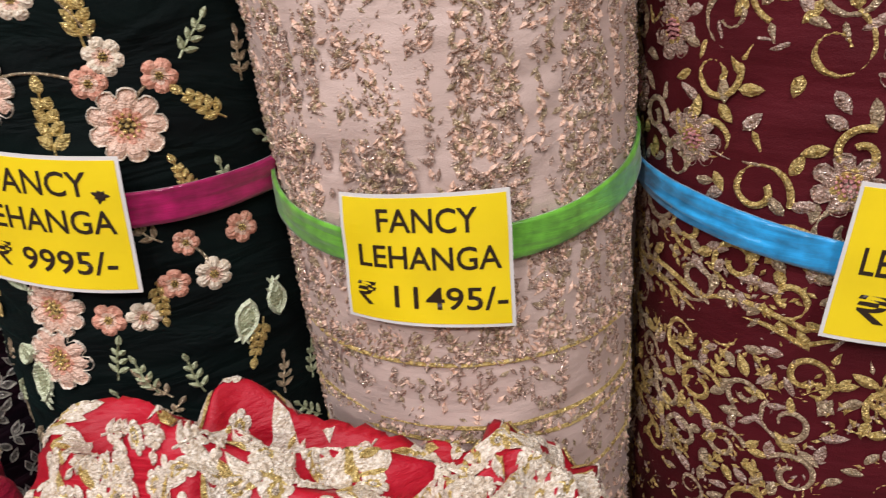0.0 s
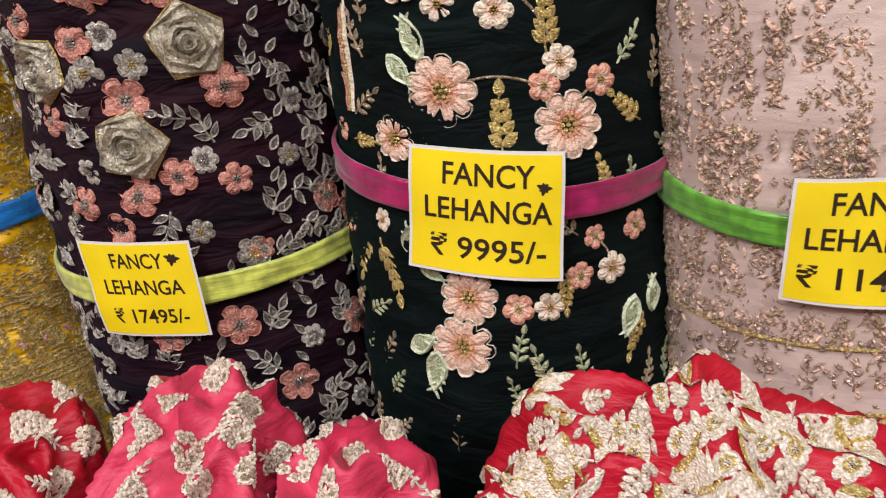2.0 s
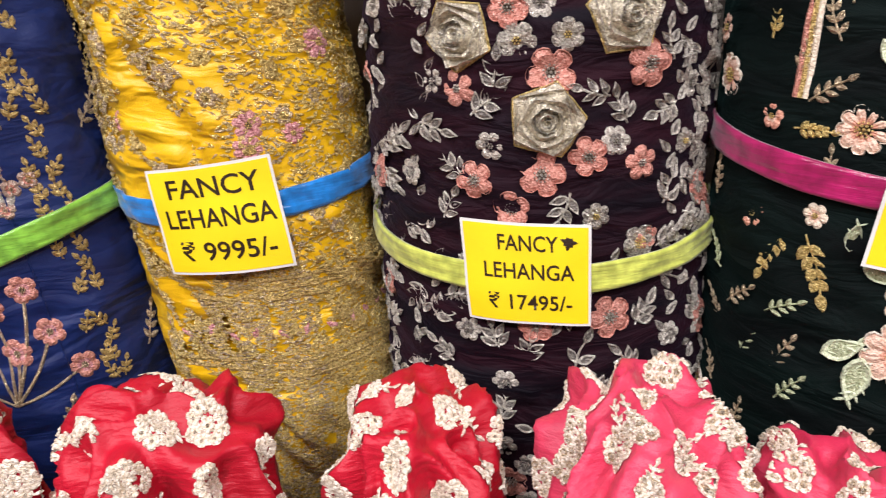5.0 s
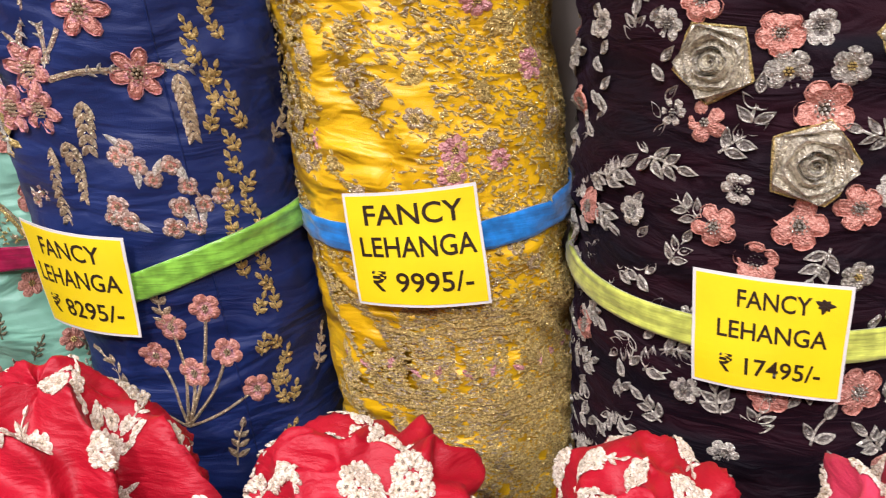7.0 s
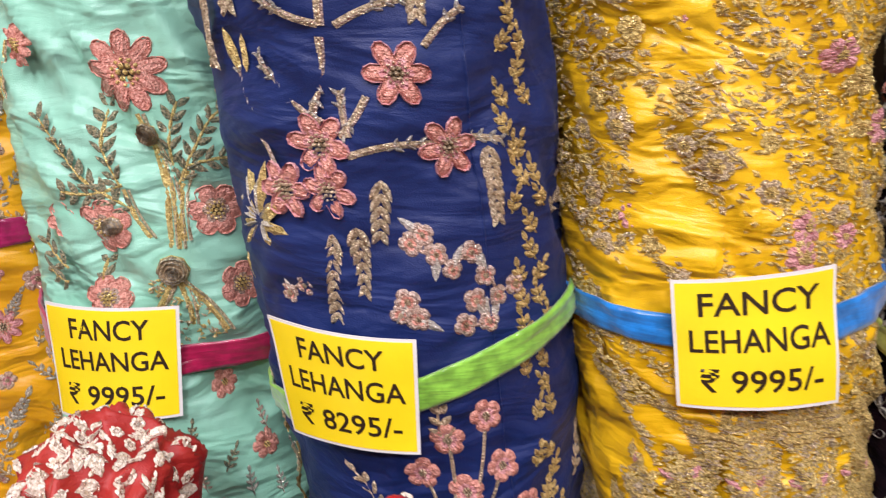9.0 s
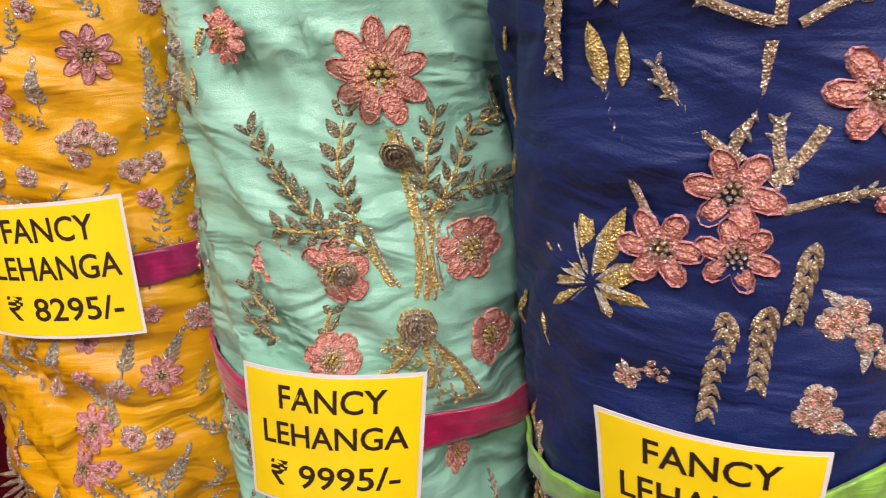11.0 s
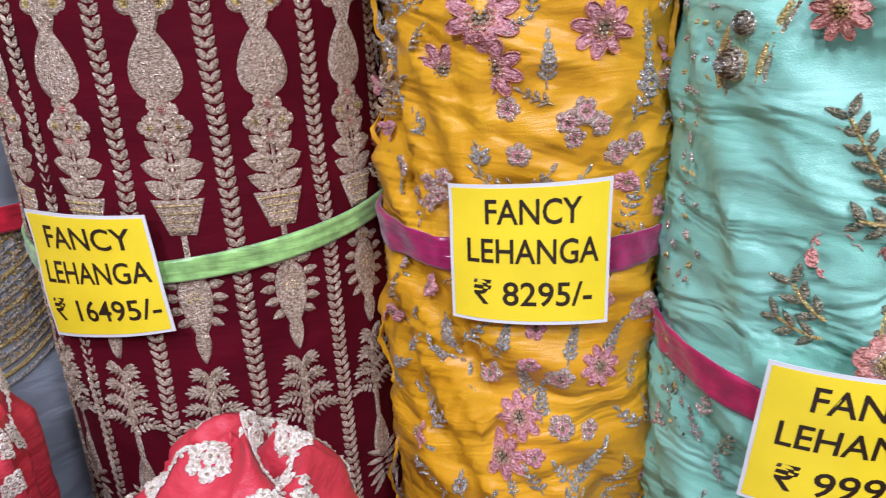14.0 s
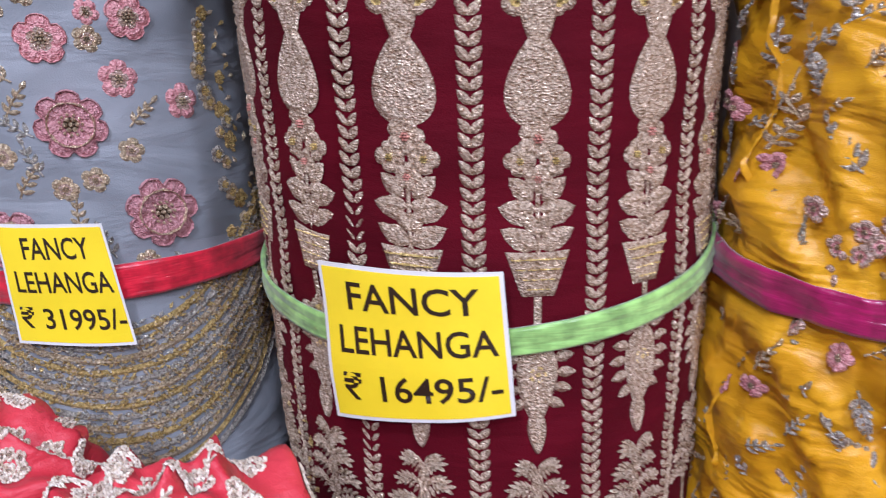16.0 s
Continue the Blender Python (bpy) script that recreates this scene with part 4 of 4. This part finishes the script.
MUST_SPRAY = [(-43.6, 1.31, 0.033, -20), (-33.7, 1.268, 0.037, -40), (16.6, 1.315, 0.03, 0), (-4.5, 1.252, 0.035, 0), (52.0, 1.308, 0.042, 0), (-17.6, 1.056, 0.045, -40), (-9.2, 1.022, 0.045, -45), (-34.3, 1.107, 0.03, -20), (-15.7, 1.084, 0.029, 160), (4.7, 1.093, 0.024, 10), (-41.1, 1.201, 0.022, 0), (29.1, 1.083, 0.029, 20), (45.8, 1.081, 0.03, 30), (18.5, 1.025, 0.03, 0), (11.9, 1.042, 0.035, -15), (39.2, 0.955, 0.044, 30), (-18.6, 0.937, 0.044, -40), (76.9, 1.032, 0.028, 10)]
flowers(mustard, MUST_PINK, 8, PINK_T, CORAL_T, PALE_GOLD, "pink embroidered flower with a pale centre", notch=0.45, pointed=True)
flowers(mustard, MUST_SMALL, 5, ROSE_GOLD, PINK_T, PALE_GOLD, "small rose-pink embroidered flower")
s = mustard.sew()
for a, z, d, rot in MUST_SPRAY:
    s.spray(radians(a), z, -rot, d * 0.7, SILVER, 5, d * 0.32, 0.5)
for a in (-62, 68):
    s.cord([(radians(a + 1.2 * math.sin(i * 0.6)), 0.80 + i * 0.0075) for i in range(96)], 0.004, MUSTARD, 0.004)
taken = [(p[0], p[1], 0.02) for p in MUST_PINK + MUST_SMALL + MUST_SPRAY]
for a, z in scatter(260, -95, 95, LOW, HIGH, 0.0185, [(p[0], p[1], 0.013) for p in taken], 0.14):
    if rng.random() < 0.7:
        s.spray(radians(a), z, rng.uniform(-70, 70), rng.uniform(0.012, 0.02), (SILVER, PALE_GOLD)[rng.randrange(2)], 3)
    else:
        s.bloom(radians(a), z, 0.010, 5, (PINK_T, ROSE_GOLD)[rng.randrange(2)], PINK_T, PALE_GOLD)
s.done("sprig_embroidery", mustard.base, "silver embroidered sprigs", "stuff")

# maroon velvet roll with columns of gold vases and leaf chains
maroon = Roll(-2.107, -2.159, 0.825, 0.197, 0.197, 0.0014, 71, 0.2, 16, swell=1.5, low=0.0145, high=0.0145)
maroon.build(MAROON, "maroon velvet roll with columns of gold embroidered vases")
maroon.ribbon(*RB_MAROON, 0.021, ribbon_satin("pale_green_ribbon", (0.30, 0.52, 0.14)), "pale green satin ribbon")
maroon.label(*LB_MAROON, widths=(0.71, 0.85, 0.86))


def chain(s, a, z0, z1):
    z = z0
    while z < z1:
        for side in (-1, 1):
            s.leaf(radians(a), z, side * 40, 0.0125, 0.0062, VASE_GOLD, 0.0026)
        z += 0.0088


def gourd(s, a, z, w, h, turned=False):
    """A closed rounded shape with a raised middle."""
    n, pts, faces = 28, [], []
    for k, up in ((1.0, 0.0003), (0.82, 0.003), (0.45, 0.0022)):
        for i in range(n):
            t = 2 * math.pi * i / n
            y = math.sin(t)
            wide = 0.30 + 0.70 * ((1 - y) / 2) ** 0.7
            pts.append((k * w * math.cos(t) * wide, k * h * y * (-1 if turned else 1), up))
    pts.append((0, 0, 0.003))
    for j in range(2):
        faces += [(j * n + i, j * n + (i + 1) % n, (j + 1) * n + (i + 1) % n, (j + 1) * n + i) for i in range(n)]
    faces += [(2 * n + i, 2 * n + (i + 1) % n, 3 * n) for i in range(n)]
    s.lay(radians(a), z, 0, pts, faces, VASE_GOLD)


def vase_column(a, z):
    """Gourd, leaves and vase, then a drop and a palm; z is the rim of the vase."""
    s = maroon.sew()
    q = radians(a)
    dx = 1 / 0.2

    def l(x, y, rot, length, width):
        s.leaf(q + x * dx, z + y, rot, length, width, VASE_GOLD, 0.003)
    for up in (0.0, 0.245):
        zz = z + up
        s.lay(q, zz, 0, [(-0.022, 0.002, 0.0003), (0.022, 0.002, 0.0003), (0.011, -0.03, 0.0003), (-0.011, -0.03, 0.0003), (-0.017, -0.001, 0.0028), (0.017, -0.001, 0.0028), (0.008, -0.026, 0.0028), (-0.008, -0.026, 0.0028)],
              [(0, 4, 5, 1), (1, 5, 6, 2), (2, 6, 7, 3), (3, 7, 4, 0), (4, 7, 6, 5)], VASE_GOLD)
        for i in range(4):
            s.cord([(q + (-0.019 + 0.0035 * i + j * (0.038 - 0.007 * i) / 8) * dx, zz - 0.003 - i * 0.007) for j in range(9)], 0.0028, GOLD, 0.0042)
        s.line(q, zz - 0.03, q, zz - 0.052, 0.005, VASE_GOLD)
        s.line(q, zz, q, zz + 0.05, 0.003, VASE_GOLD)
        for side in (-1, 1):
            s.leaf(q, zz + 0.004, -side * 62, 0.028, 0.015, VASE_GOLD, 0.003)
            s.leaf(q, zz + 0.012, -side * 28, 0.022, 0.010, VASE_GOLD, 0.003)
            s.leaf(q, zz + 0.030, -side * 84, 0.024, 0.012, VASE_GOLD, 0.003)
            s.leaf(q + side * 0.004 * dx, zz + 0.022, -side * 66, 0.024, 0.013, VASE_GOLD, 0.003)
            s.leaf(q + side * 0.003 * dx, zz + 0.036, -side * 46, 0.022, 0.013, VASE_GOLD, 0.003)
            s.bloom(q + side * 0.012 * dx, zz + 0.062, 0.0105, 4, VASE_GOLD, VASE_GOLD, GOLD)
            s.bloom(q + side * 0.013 * dx, zz + 0.160, 0.011, 3, VASE_GOLD, GOLD, GOLD)
        s.bloom(q, zz + 0.050, 0.010, 5, VASE_GOLD, VASE_GOLD, CORAL_T)
        s.bloom(q, zz + 0.076, 0.013, 5, VASE_GOLD, VASE_GOLD, CORAL_T)
        gourd(s, a, zz + 0.112, 0.027, 0.030)
        gourd(s, a, zz + 0.150, 0.015, 0.022, True)
        s.line(q, zz + 0.15, q, zz + 0.18, 0.006, VASE_GOLD)
    # drop below the vase
    gourd(s, a, z - 0.098, 0.019, 0.034, True)
    for side in (-1, 1):
        for i in range(5):
            y = -0.066 - i * 0.011
            l(side * (0.008 + 0.006 * math.sin(i * 0.8)), y, -side * (70 + 12 * i), 0.015, 0.009)
    s.bloom(q, z - 0.088, 0.008, 5, GOLD, CORAL_T, GOLD)
    s.bloom(q, z - 0.060, 0.010, 4, VASE_GOLD, VASE_GOLD, GOLD)
    gourd(s, a, z - 0.137, 0.009, 0.016, True)
    # palm
    s.line(q, z - 0.165, q, z - 0.26, 0.007, VASE_GOLD)
    for tier in range(4):
        zz = -0.172 - tier * 0.018
        reach = 0.009 + tier * 0.0065
        for side in (-1, 1):
            for j in range(6):
                x = side * reach * (j + 0.5) / 6
                y = zz + 0.009 * math.sin(2.6 * (j + 0.5) / 6)
                l(x, y, -side * (18 + 13 * j), 0.011, 0.0036)
                l(x, y, -side * (160 - 8 * j), 0.010, 0.0034)
    gourd(s, a, z - 0.285, 0.014, 0.028)
    for side in (-1, 1):
        for j in range(5):
            l(0, -0.31 - j * 0.006, -side * (60 + j * 18), 0.026, 0.007)
    return s.done("vase_column", maroon.base, "pale gold embroidered column of vase, drop and palm")


for i in range(-4, 5):
    vase_column(-2.0 + 24.8 * i, 1.196)
s = maroon.sew()
for i in range(-4, 5):
    chain(s, 10.4 + 24.8 * i, LOW, HIGH)
for a, z in scatter(150, -66, -36, LOW, 1.05, 0.012, (), 0.2):
    s.stitch(radians(a), z, rng.uniform(0, 180), 0.012, 0.006, (VASE_GOLD, DARK_GOLD)[rng.randrange(2)], 0.003)
s.done("leaf_chains", maroon.base, "pale gold embroidered leaf chains", "stuff")

# grey satin roll with pink roses and corded scallops
grey = Roll(-2.498, -2.583, 0.826, 0.165, 0.165, 0.0024, 83, 0.5, 14, swell=2, low=0.016, high=0.016)
grey.build(GREY, "grey-blue satin roll with pink roses and silver cording")
grey.ribbon(*RB_GREY, 0.030, ribbon_satin("red_ribbon", (0.52, 0.012, 0.03)), "red satin ribbon")
grey.label(*LB_GREY, widths=(0.60, 0.84, 0.90))
flowers(grey, GREY_PINK, 5, PINK_T, ROSE_GOLD, PALE_GOLD, "small pink embroidered flower")
DUSTY = thread("dusty_rose_thread", (0.36, 0.14, 0.15), (0.64, 0.34, 0.34), 0.2)
for a, z, r in GREY_ROSE:
    s = grey.sew()
    s.bloom(radians(a), z, r * 0.85, 7, DUSTY, DUSTY, PALE_GOLD, a, 0.004)
    s.done("rose", grey.base, "dusty pink embroidered rose")
s = grey.sew()
for a, z, r in GREY_ROSE:
    for k in (0.55,):
        s.cord([(radians(a) + r * k * math.cos(i * 0.25) / 0.165, z + r * k * math.sin(i * 0.25)) for i in range(27)], 0.003, PALE_GOLD, 0.0065 if k < 1 else 0.003)
taken = [(p[0], p[1], p[2]) for p in GREY_ROSE + GREY_PINK]
for a, z in scatter(150, -60, 62, 1.12, HIGH, 0.0185, taken + [(66, 1.2, 0.04), (60, 1.33, 0.03)], 0.165):
    if rng.random() < 0.5:
        s.bloom(radians(a), z, 0.011, 5, PALE_GOLD, ROSE_GOLD, PALE_GOLD)
    else:
        s.spray(radians(a), z, rng.uniform(-60, 60), 0.017, (PALE_GOLD, SILVER)[rng.randrange(2)], 3)
for i in range(70):
    z = 0.86 + i * 0.0095
    if z > 1.11 and rng.random() < 0.9:
        s.bloom(radians(80 + rng.uniform(-5, 5)), z, rng.uniform(0.006, 0.010), 5, (PALE_GOLD, SILVER, DARK_GOLD)[i % 3], GOLD, GOLD)
        s.stitch(radians(88 + rng.uniform(-4, 4)), z, rng.uniform(0, 180), 0.011, 0.005, (PALE_GOLD, DARK_GOLD)[i % 2], 0.003)
for k in range(14):
    drop = 0.012 * k
    m = (DARK_GOLD, SILVER, PALE_GOLD)[k % 3]
    s.cord([(radians(a), 1.065 - drop + 0.060 * ((a - 32) / 48) ** 2) for a in range(-40, 96, 2)], 0.007, m, 0.0035)
for _ in range(2600):
    a = rng.uniform(-40, 95)
    s.stitch(radians(a), 1.075 - rng.uniform(0, 0.14) + 0.060 * ((a - 32) / 48) ** 2, rng.uniform(30, 150), 0.008, 0.0035, (SILVER, PALE_GOLD, DARK_GOLD)[rng.randrange(3)], 0.004)
s.done("cord_embroidery", grey.base, "silver and gold cording in scallops", "stuff")

# wine net roll with gold scrolls
wine = Roll(0.332, 0.296, 0.678, 0.165, 0.165, 0.0018, 97, 0.3)
wine.build(WINE, "wine red net roll embroidered with gold scrolling leaves")
wine.ribbon(*RB_WINE, 0.026, ribbon_satin("sky_blue_ribbon", (0.02, 0.30, 0.62)), "bright sky blue satin ribbon", 1.6)
wine.label(*LB_WINE)
s = wine.sew()
for a, z in scatter(120, -108, 40, 0.88, HIGH, 0.036, (), 0.165):
    turn, size = rng.choice((-1, 1)), rng.uniform(0.016, 0.026)
    ph = rng.uniform(0, 6.28)
    s.cord([(radians(a) + size * math.exp(-0.16 * t) * math.cos(ph + turn * t) / 0.165, z + size * math.exp(-0.16 * t) * math.sin(ph + turn * t)) for t in [k * 0.25 for k in range(30)]], 0.0048, (GOLD, PALE_GOLD)[rng.randrange(2)], 0.003)
    for k in range(7):
        b = ph + k * 0.9
        s.leaf(radians(a) + size * math.cos(b) / 0.165, z + size * math.sin(b), math.degrees(b) - 60, rng.uniform(0.014, 0.022), 0.009, (GOLD, PALE_GOLD, ROSE_GOLD)[rng.randrange(3)], 0.003)
for a, z in scatter(18, -105, 30, 1.10, HIGH, 0.07, (), 0.165):
    s.bloom(radians(a), z, 0.022, 7, ROSE_GOLD, GOLD, PINK_T, notch=0.4)
for i in range(-9, 5):
    for z0 in (0.90, 1.0):
        s.spray(radians(i * 13 + 4), z0 + 0.03, rng.uniform(-60, 60), 0.018, (GOLD, DARK_GOLD)[i % 2], 3)
for z0 in (1.075, 1.062):
    s.cord([(radians(a), z0 + 0.012 * abs(math.sin(a / 9))) for a in range(-108, 42, 2)], 0.005, GOLD, 0.003)
for _ in range(2600):
    a, z = rng.uniform(-108, 40), rng.uniform(LOW, 1.12)
    if noise.noise(Vector((a * 0.1, z * 35, 3))) > -0.05:
        s.stitch(radians(a), z, rng.uniform(0, 180), 0.008, 0.0035, (GOLD, DARK_GOLD, ROSE_GOLD)[rng.randrange(3)], 0.0022)
s.done("scroll_embroidery", wine.base, "gold embroidered scrolls and leaves", "stuff")


# ---- crumpled cloths in front of the rolls ----
class Cloth:
    """A soft heap: rounded head with pleats that gather at a crown and hang to the platform."""

    def __init__(self, x, y, top, rx, ry, seed, pleats=5, deep=0.34, tilt=0.0, flat=1.0):
        self.x, self.y, self.top, self.rx, self.ry = x, y, top, rx, ry
        self.seed, self.pleats, self.deep, self.tilt, self.flat = seed, pleats, deep, tilt, flat

    def point(self, a, s):
        s = min(max(s, 0.0), 1.0)
        k = min(1.0, s / 0.34)
        prof = math.sin(k * math.pi / 2) ** self.flat if s < 0.34 else 1 + 0.22 * (s - 0.34) / 0.66
        q = Vector((math.cos(a) * prof * 1.5 + self.seed, math.sin(a) * prof * 1.5, s * 2.4))
        q += 0.5 * noise.noise_vector(q * 0.8)
        fold = math.sin(self.pleats * a + 4.5 * noise.noise(q) + 7 * s) * 0.22 + 1.2 * noise.noise(q * 1.7)
        ridge = 0.55 - abs(noise.noise(q * 1.5 + Vector((9, 0, 0)))) * 2.6
        f = 1 + self.deep * (0.5 * fold + 0.8 * ridge) * min(1, s * 4)
        head = self.rx * 0.95
        drop = head * (1 - math.cos(k * math.pi / 2))
        z = self.top - drop - max(0, s - 0.34) / 0.66 * (self.top - head - BASE)
        lump = noise.noise(Vector((math.cos(a) * s * 5 + self.seed, math.sin(a) * s * 5, 3)))
        z += (0.15 * lump + 0.16 * fold + 0.24 * ridge) * self.rx * max(0, 1 - s * 1.6)
        x = self.rx * prof * f * math.cos(a)
        z += self.tilt * x * max(0, 1 - s * 2.0)
        return Vector((x, self.ry * prof * f * math.sin(a), max(BASE, z) - BASE))

    def surf(self, a, s, h=0.0):
        p = self.point(a, s)
        u, v = self.point(a + 0.02, s) - p, self.point(a, s + 0.01) - p
        n = v.cross(u)
        n = n.normalized() if n.length > 1e-9 else Vector((0, 0, 1))
        if n.z < 0 and s < 0.2:
            n = -n
        return p + n * (h + 0.0006)

    def metric(self, a, s):
        p = self.point(a, s)
        return max(0.02, (self.point(a + 0.02, s) - p).length / 0.02), -max(0.1, (self.point(a, s + 0.01) - p).length / 0.01)

    def build(self, mat, label):
        self.base = new("folded_cloth")
        self.base.location = (self.x, self.y, BASE)
        tagged(self.base, label, "cloth", "crumpled cloths before the rolls")
        nu, nv = 120, 90
        bm = bmesh.new()
        rows = [[bm.verts.new(self.point(2 * math.pi * i / nu, (j / nv) ** 1.25)) for i in range(nu)] for j in range(1, nv + 1)]
        crown = bm.verts.new(self.point(0, 0.0))
        for i in range(nu):
            bm.faces.new((crown, rows[0][i], rows[0][(i + 1) % nu]))
        for hi, lo in zip(rows, rows[1:]):
            for i in range(nu):
                bm.faces.new((hi[i], lo[i], lo[(i + 1) % nu], hi[(i + 1) % nu]))
        bm.faces.new(rows[-1][::-1])
        for f in bm.faces:
            f.smooth = True
        me = bpy.data.meshes.new("drape")
        bm.to_mesh(me)
        bm.free()
        me.materials.append(mat)
        ob = new("drape", me)
        ob.parent = self.base
        return self

    def places(self, count, gap, smax=0.62):
        out, pts = [], []
        for _ in range(count * 8):
            a, s = rng.uniform(math.pi * 0.92, math.pi * 2.08), rng.uniform(0.0, 1.0) ** 0.8 * smax
            if rng.random() < 0.25:
                a = rng.uniform(0, math.pi * 2)
                s *= 0.5
            p = self.point(a, s)
            if all((p - q).length > gap for q in pts):
                pts.append(p)
                out.append((a, s))
                if len(out) == count:
                    break
        return out

    def brocade(self, count, gap, size, m1, m2):
        """Close-set paisleys and leaves that leave slits of the ground cloth."""
        s = Sew(self.surf, self.metric)
        for a, v in self.places(count, gap):
            rot, k = rng.uniform(0, 360), rng.random()
            if k < 0.4:
                s.leaf(a, v, rot, size * 2.2, size * 1.15, m1, 0.0012)
                s.leaf(a, v, rot + 40, size * 1.5, size * 0.6, m2, 0.0016)
                s.leaf(a, v, rot - 35, size * 1.5, size * 0.6, m1, 0.0016)
            elif k < 0.7:
                s.bloom(a, v, size * 0.75, 6, m1, m2, m1, rot, 0.0012)
            else:
                s.spray(a, v, rot, size, m1, 3, size * 0.7, 0.62)
        s.done("brocade", self.base, "cream-gold woven brocade", "stuff")

    def posies(self, count, gap, size, m1, m2):
        """Separate embroidered posies."""
        s = Sew(self.surf, self.metric)
        for a, v in self.places(count, gap):
            ma, mv = self.metric(a, v)
            r = rng.uniform(0, 6)
            for i in range(9):
                d = 0 if i == 0 else size * 0.62
                s.bloom(a + d * math.cos(r + i * 0.785) / ma, v + d * math.sin(r + i * 0.785) / mv, size * 0.34, 5, m1, m2, m1, i * 20, 0.002)
            s.spray(a + size * 1.1 * math.cos(r) / ma, v + size * 1.1 * math.sin(r) / mv, math.degrees(r) - 90, size * 0.6, m1, 2, size * 0.4)
        s.done("posies", self.base, "cream-gold embroidered posies", "stuff")


def cloth(x, y, top, rx, ry, seed, mat, label, **more):
    return Cloth(x, y, top, rx, ry, seed, **more).build(mat, label)


BROCADE = "crumpled bright red cloth with dense cream-gold brocade"
cloth(-0.170, 0.43, 1.065, 0.145, 0.105, 2, RED_CLOTH, BROCADE, pleats=4, flat=0.7).brocade(760, 0.0092, 0.0135, IVORY, GOLD)
cloth(0.020, 0.43, 1.043, 0.075, 0.085, 5, RED_CLOTH, BROCADE, pleats=3).brocade(420, 0.0092, 0.0135, IVORY, GOLD)
cloth(-0.545, 0.48, 1.055, 0.070, 0.09, 9, PINK_CLOTH, "crumpled rose-pink cloth with cream-gold woven flowers", pleats=3).posies(50, 0.030, 0.018, IVORY, PALE_GOLD)
cloth(-0.415, 0.45, 1.025, 0.060, 0.085, 14, PINK_CLOTH, "rolled rose-pink cloth with cream-gold woven flowers", pleats=2).posies(40, 0.030, 0.018, IVORY, PALE_GOLD)
REDS = "crumpled scarlet cloth with cream-gold embroidered posies"
cloth(-0.725, 0.50, 1.035, 0.065, 0.085, 21, RED_CLOTH, REDS, pleats=3).posies(34, 0.036, 0.021, IVORY, CREAM)
cloth(-0.930, 0.48, 1.037, 0.085, 0.085, 27, RED_CLOTH, REDS, pleats=4).posies(38, 0.036, 0.021, IVORY, CREAM)
cloth(-1.180, 0.45, 1.053, 0.125, 0.09, 33, RED_CLOTH, REDS, pleats=5).posies(46, 0.038, 0.024, IVORY, CREAM)
cloth(-1.432, 0.53, 1.065, 0.060, 0.075, 38, BRICK_CLOTH, "rolled brick-red cloth with fine gold weave", pleats=2).brocade(300, 0.0085, 0.008, IVORY, ROSE_GOLD)
cloth(-1.950, 0.53, 1.050, 0.085, 0.085, 44, CORAL_CLOTH, "crumpled coral cloth with cream-gold posies", pleats=3).posies(60, 0.034, 0.020, IVORY, CREAM)
cloth(-2.255, 0.50, 1.085, 0.105, 0.09, 51, CORAL_CLOTH, "crumpled coral-pink cloth with cream-gold flowers", pleats=4).posies(120, 0.024, 0.014, IVORY, ROSE_GOLD)
cloth(-2.430, 0.52, 1.075, 0.085, 0.085, 57, CORAL_CLOTH, "crumpled coral-pink cloth with cream-gold flowers", pleats=3).posies(100, 0.024, 0.014, IVORY, ROSE_GOLD)
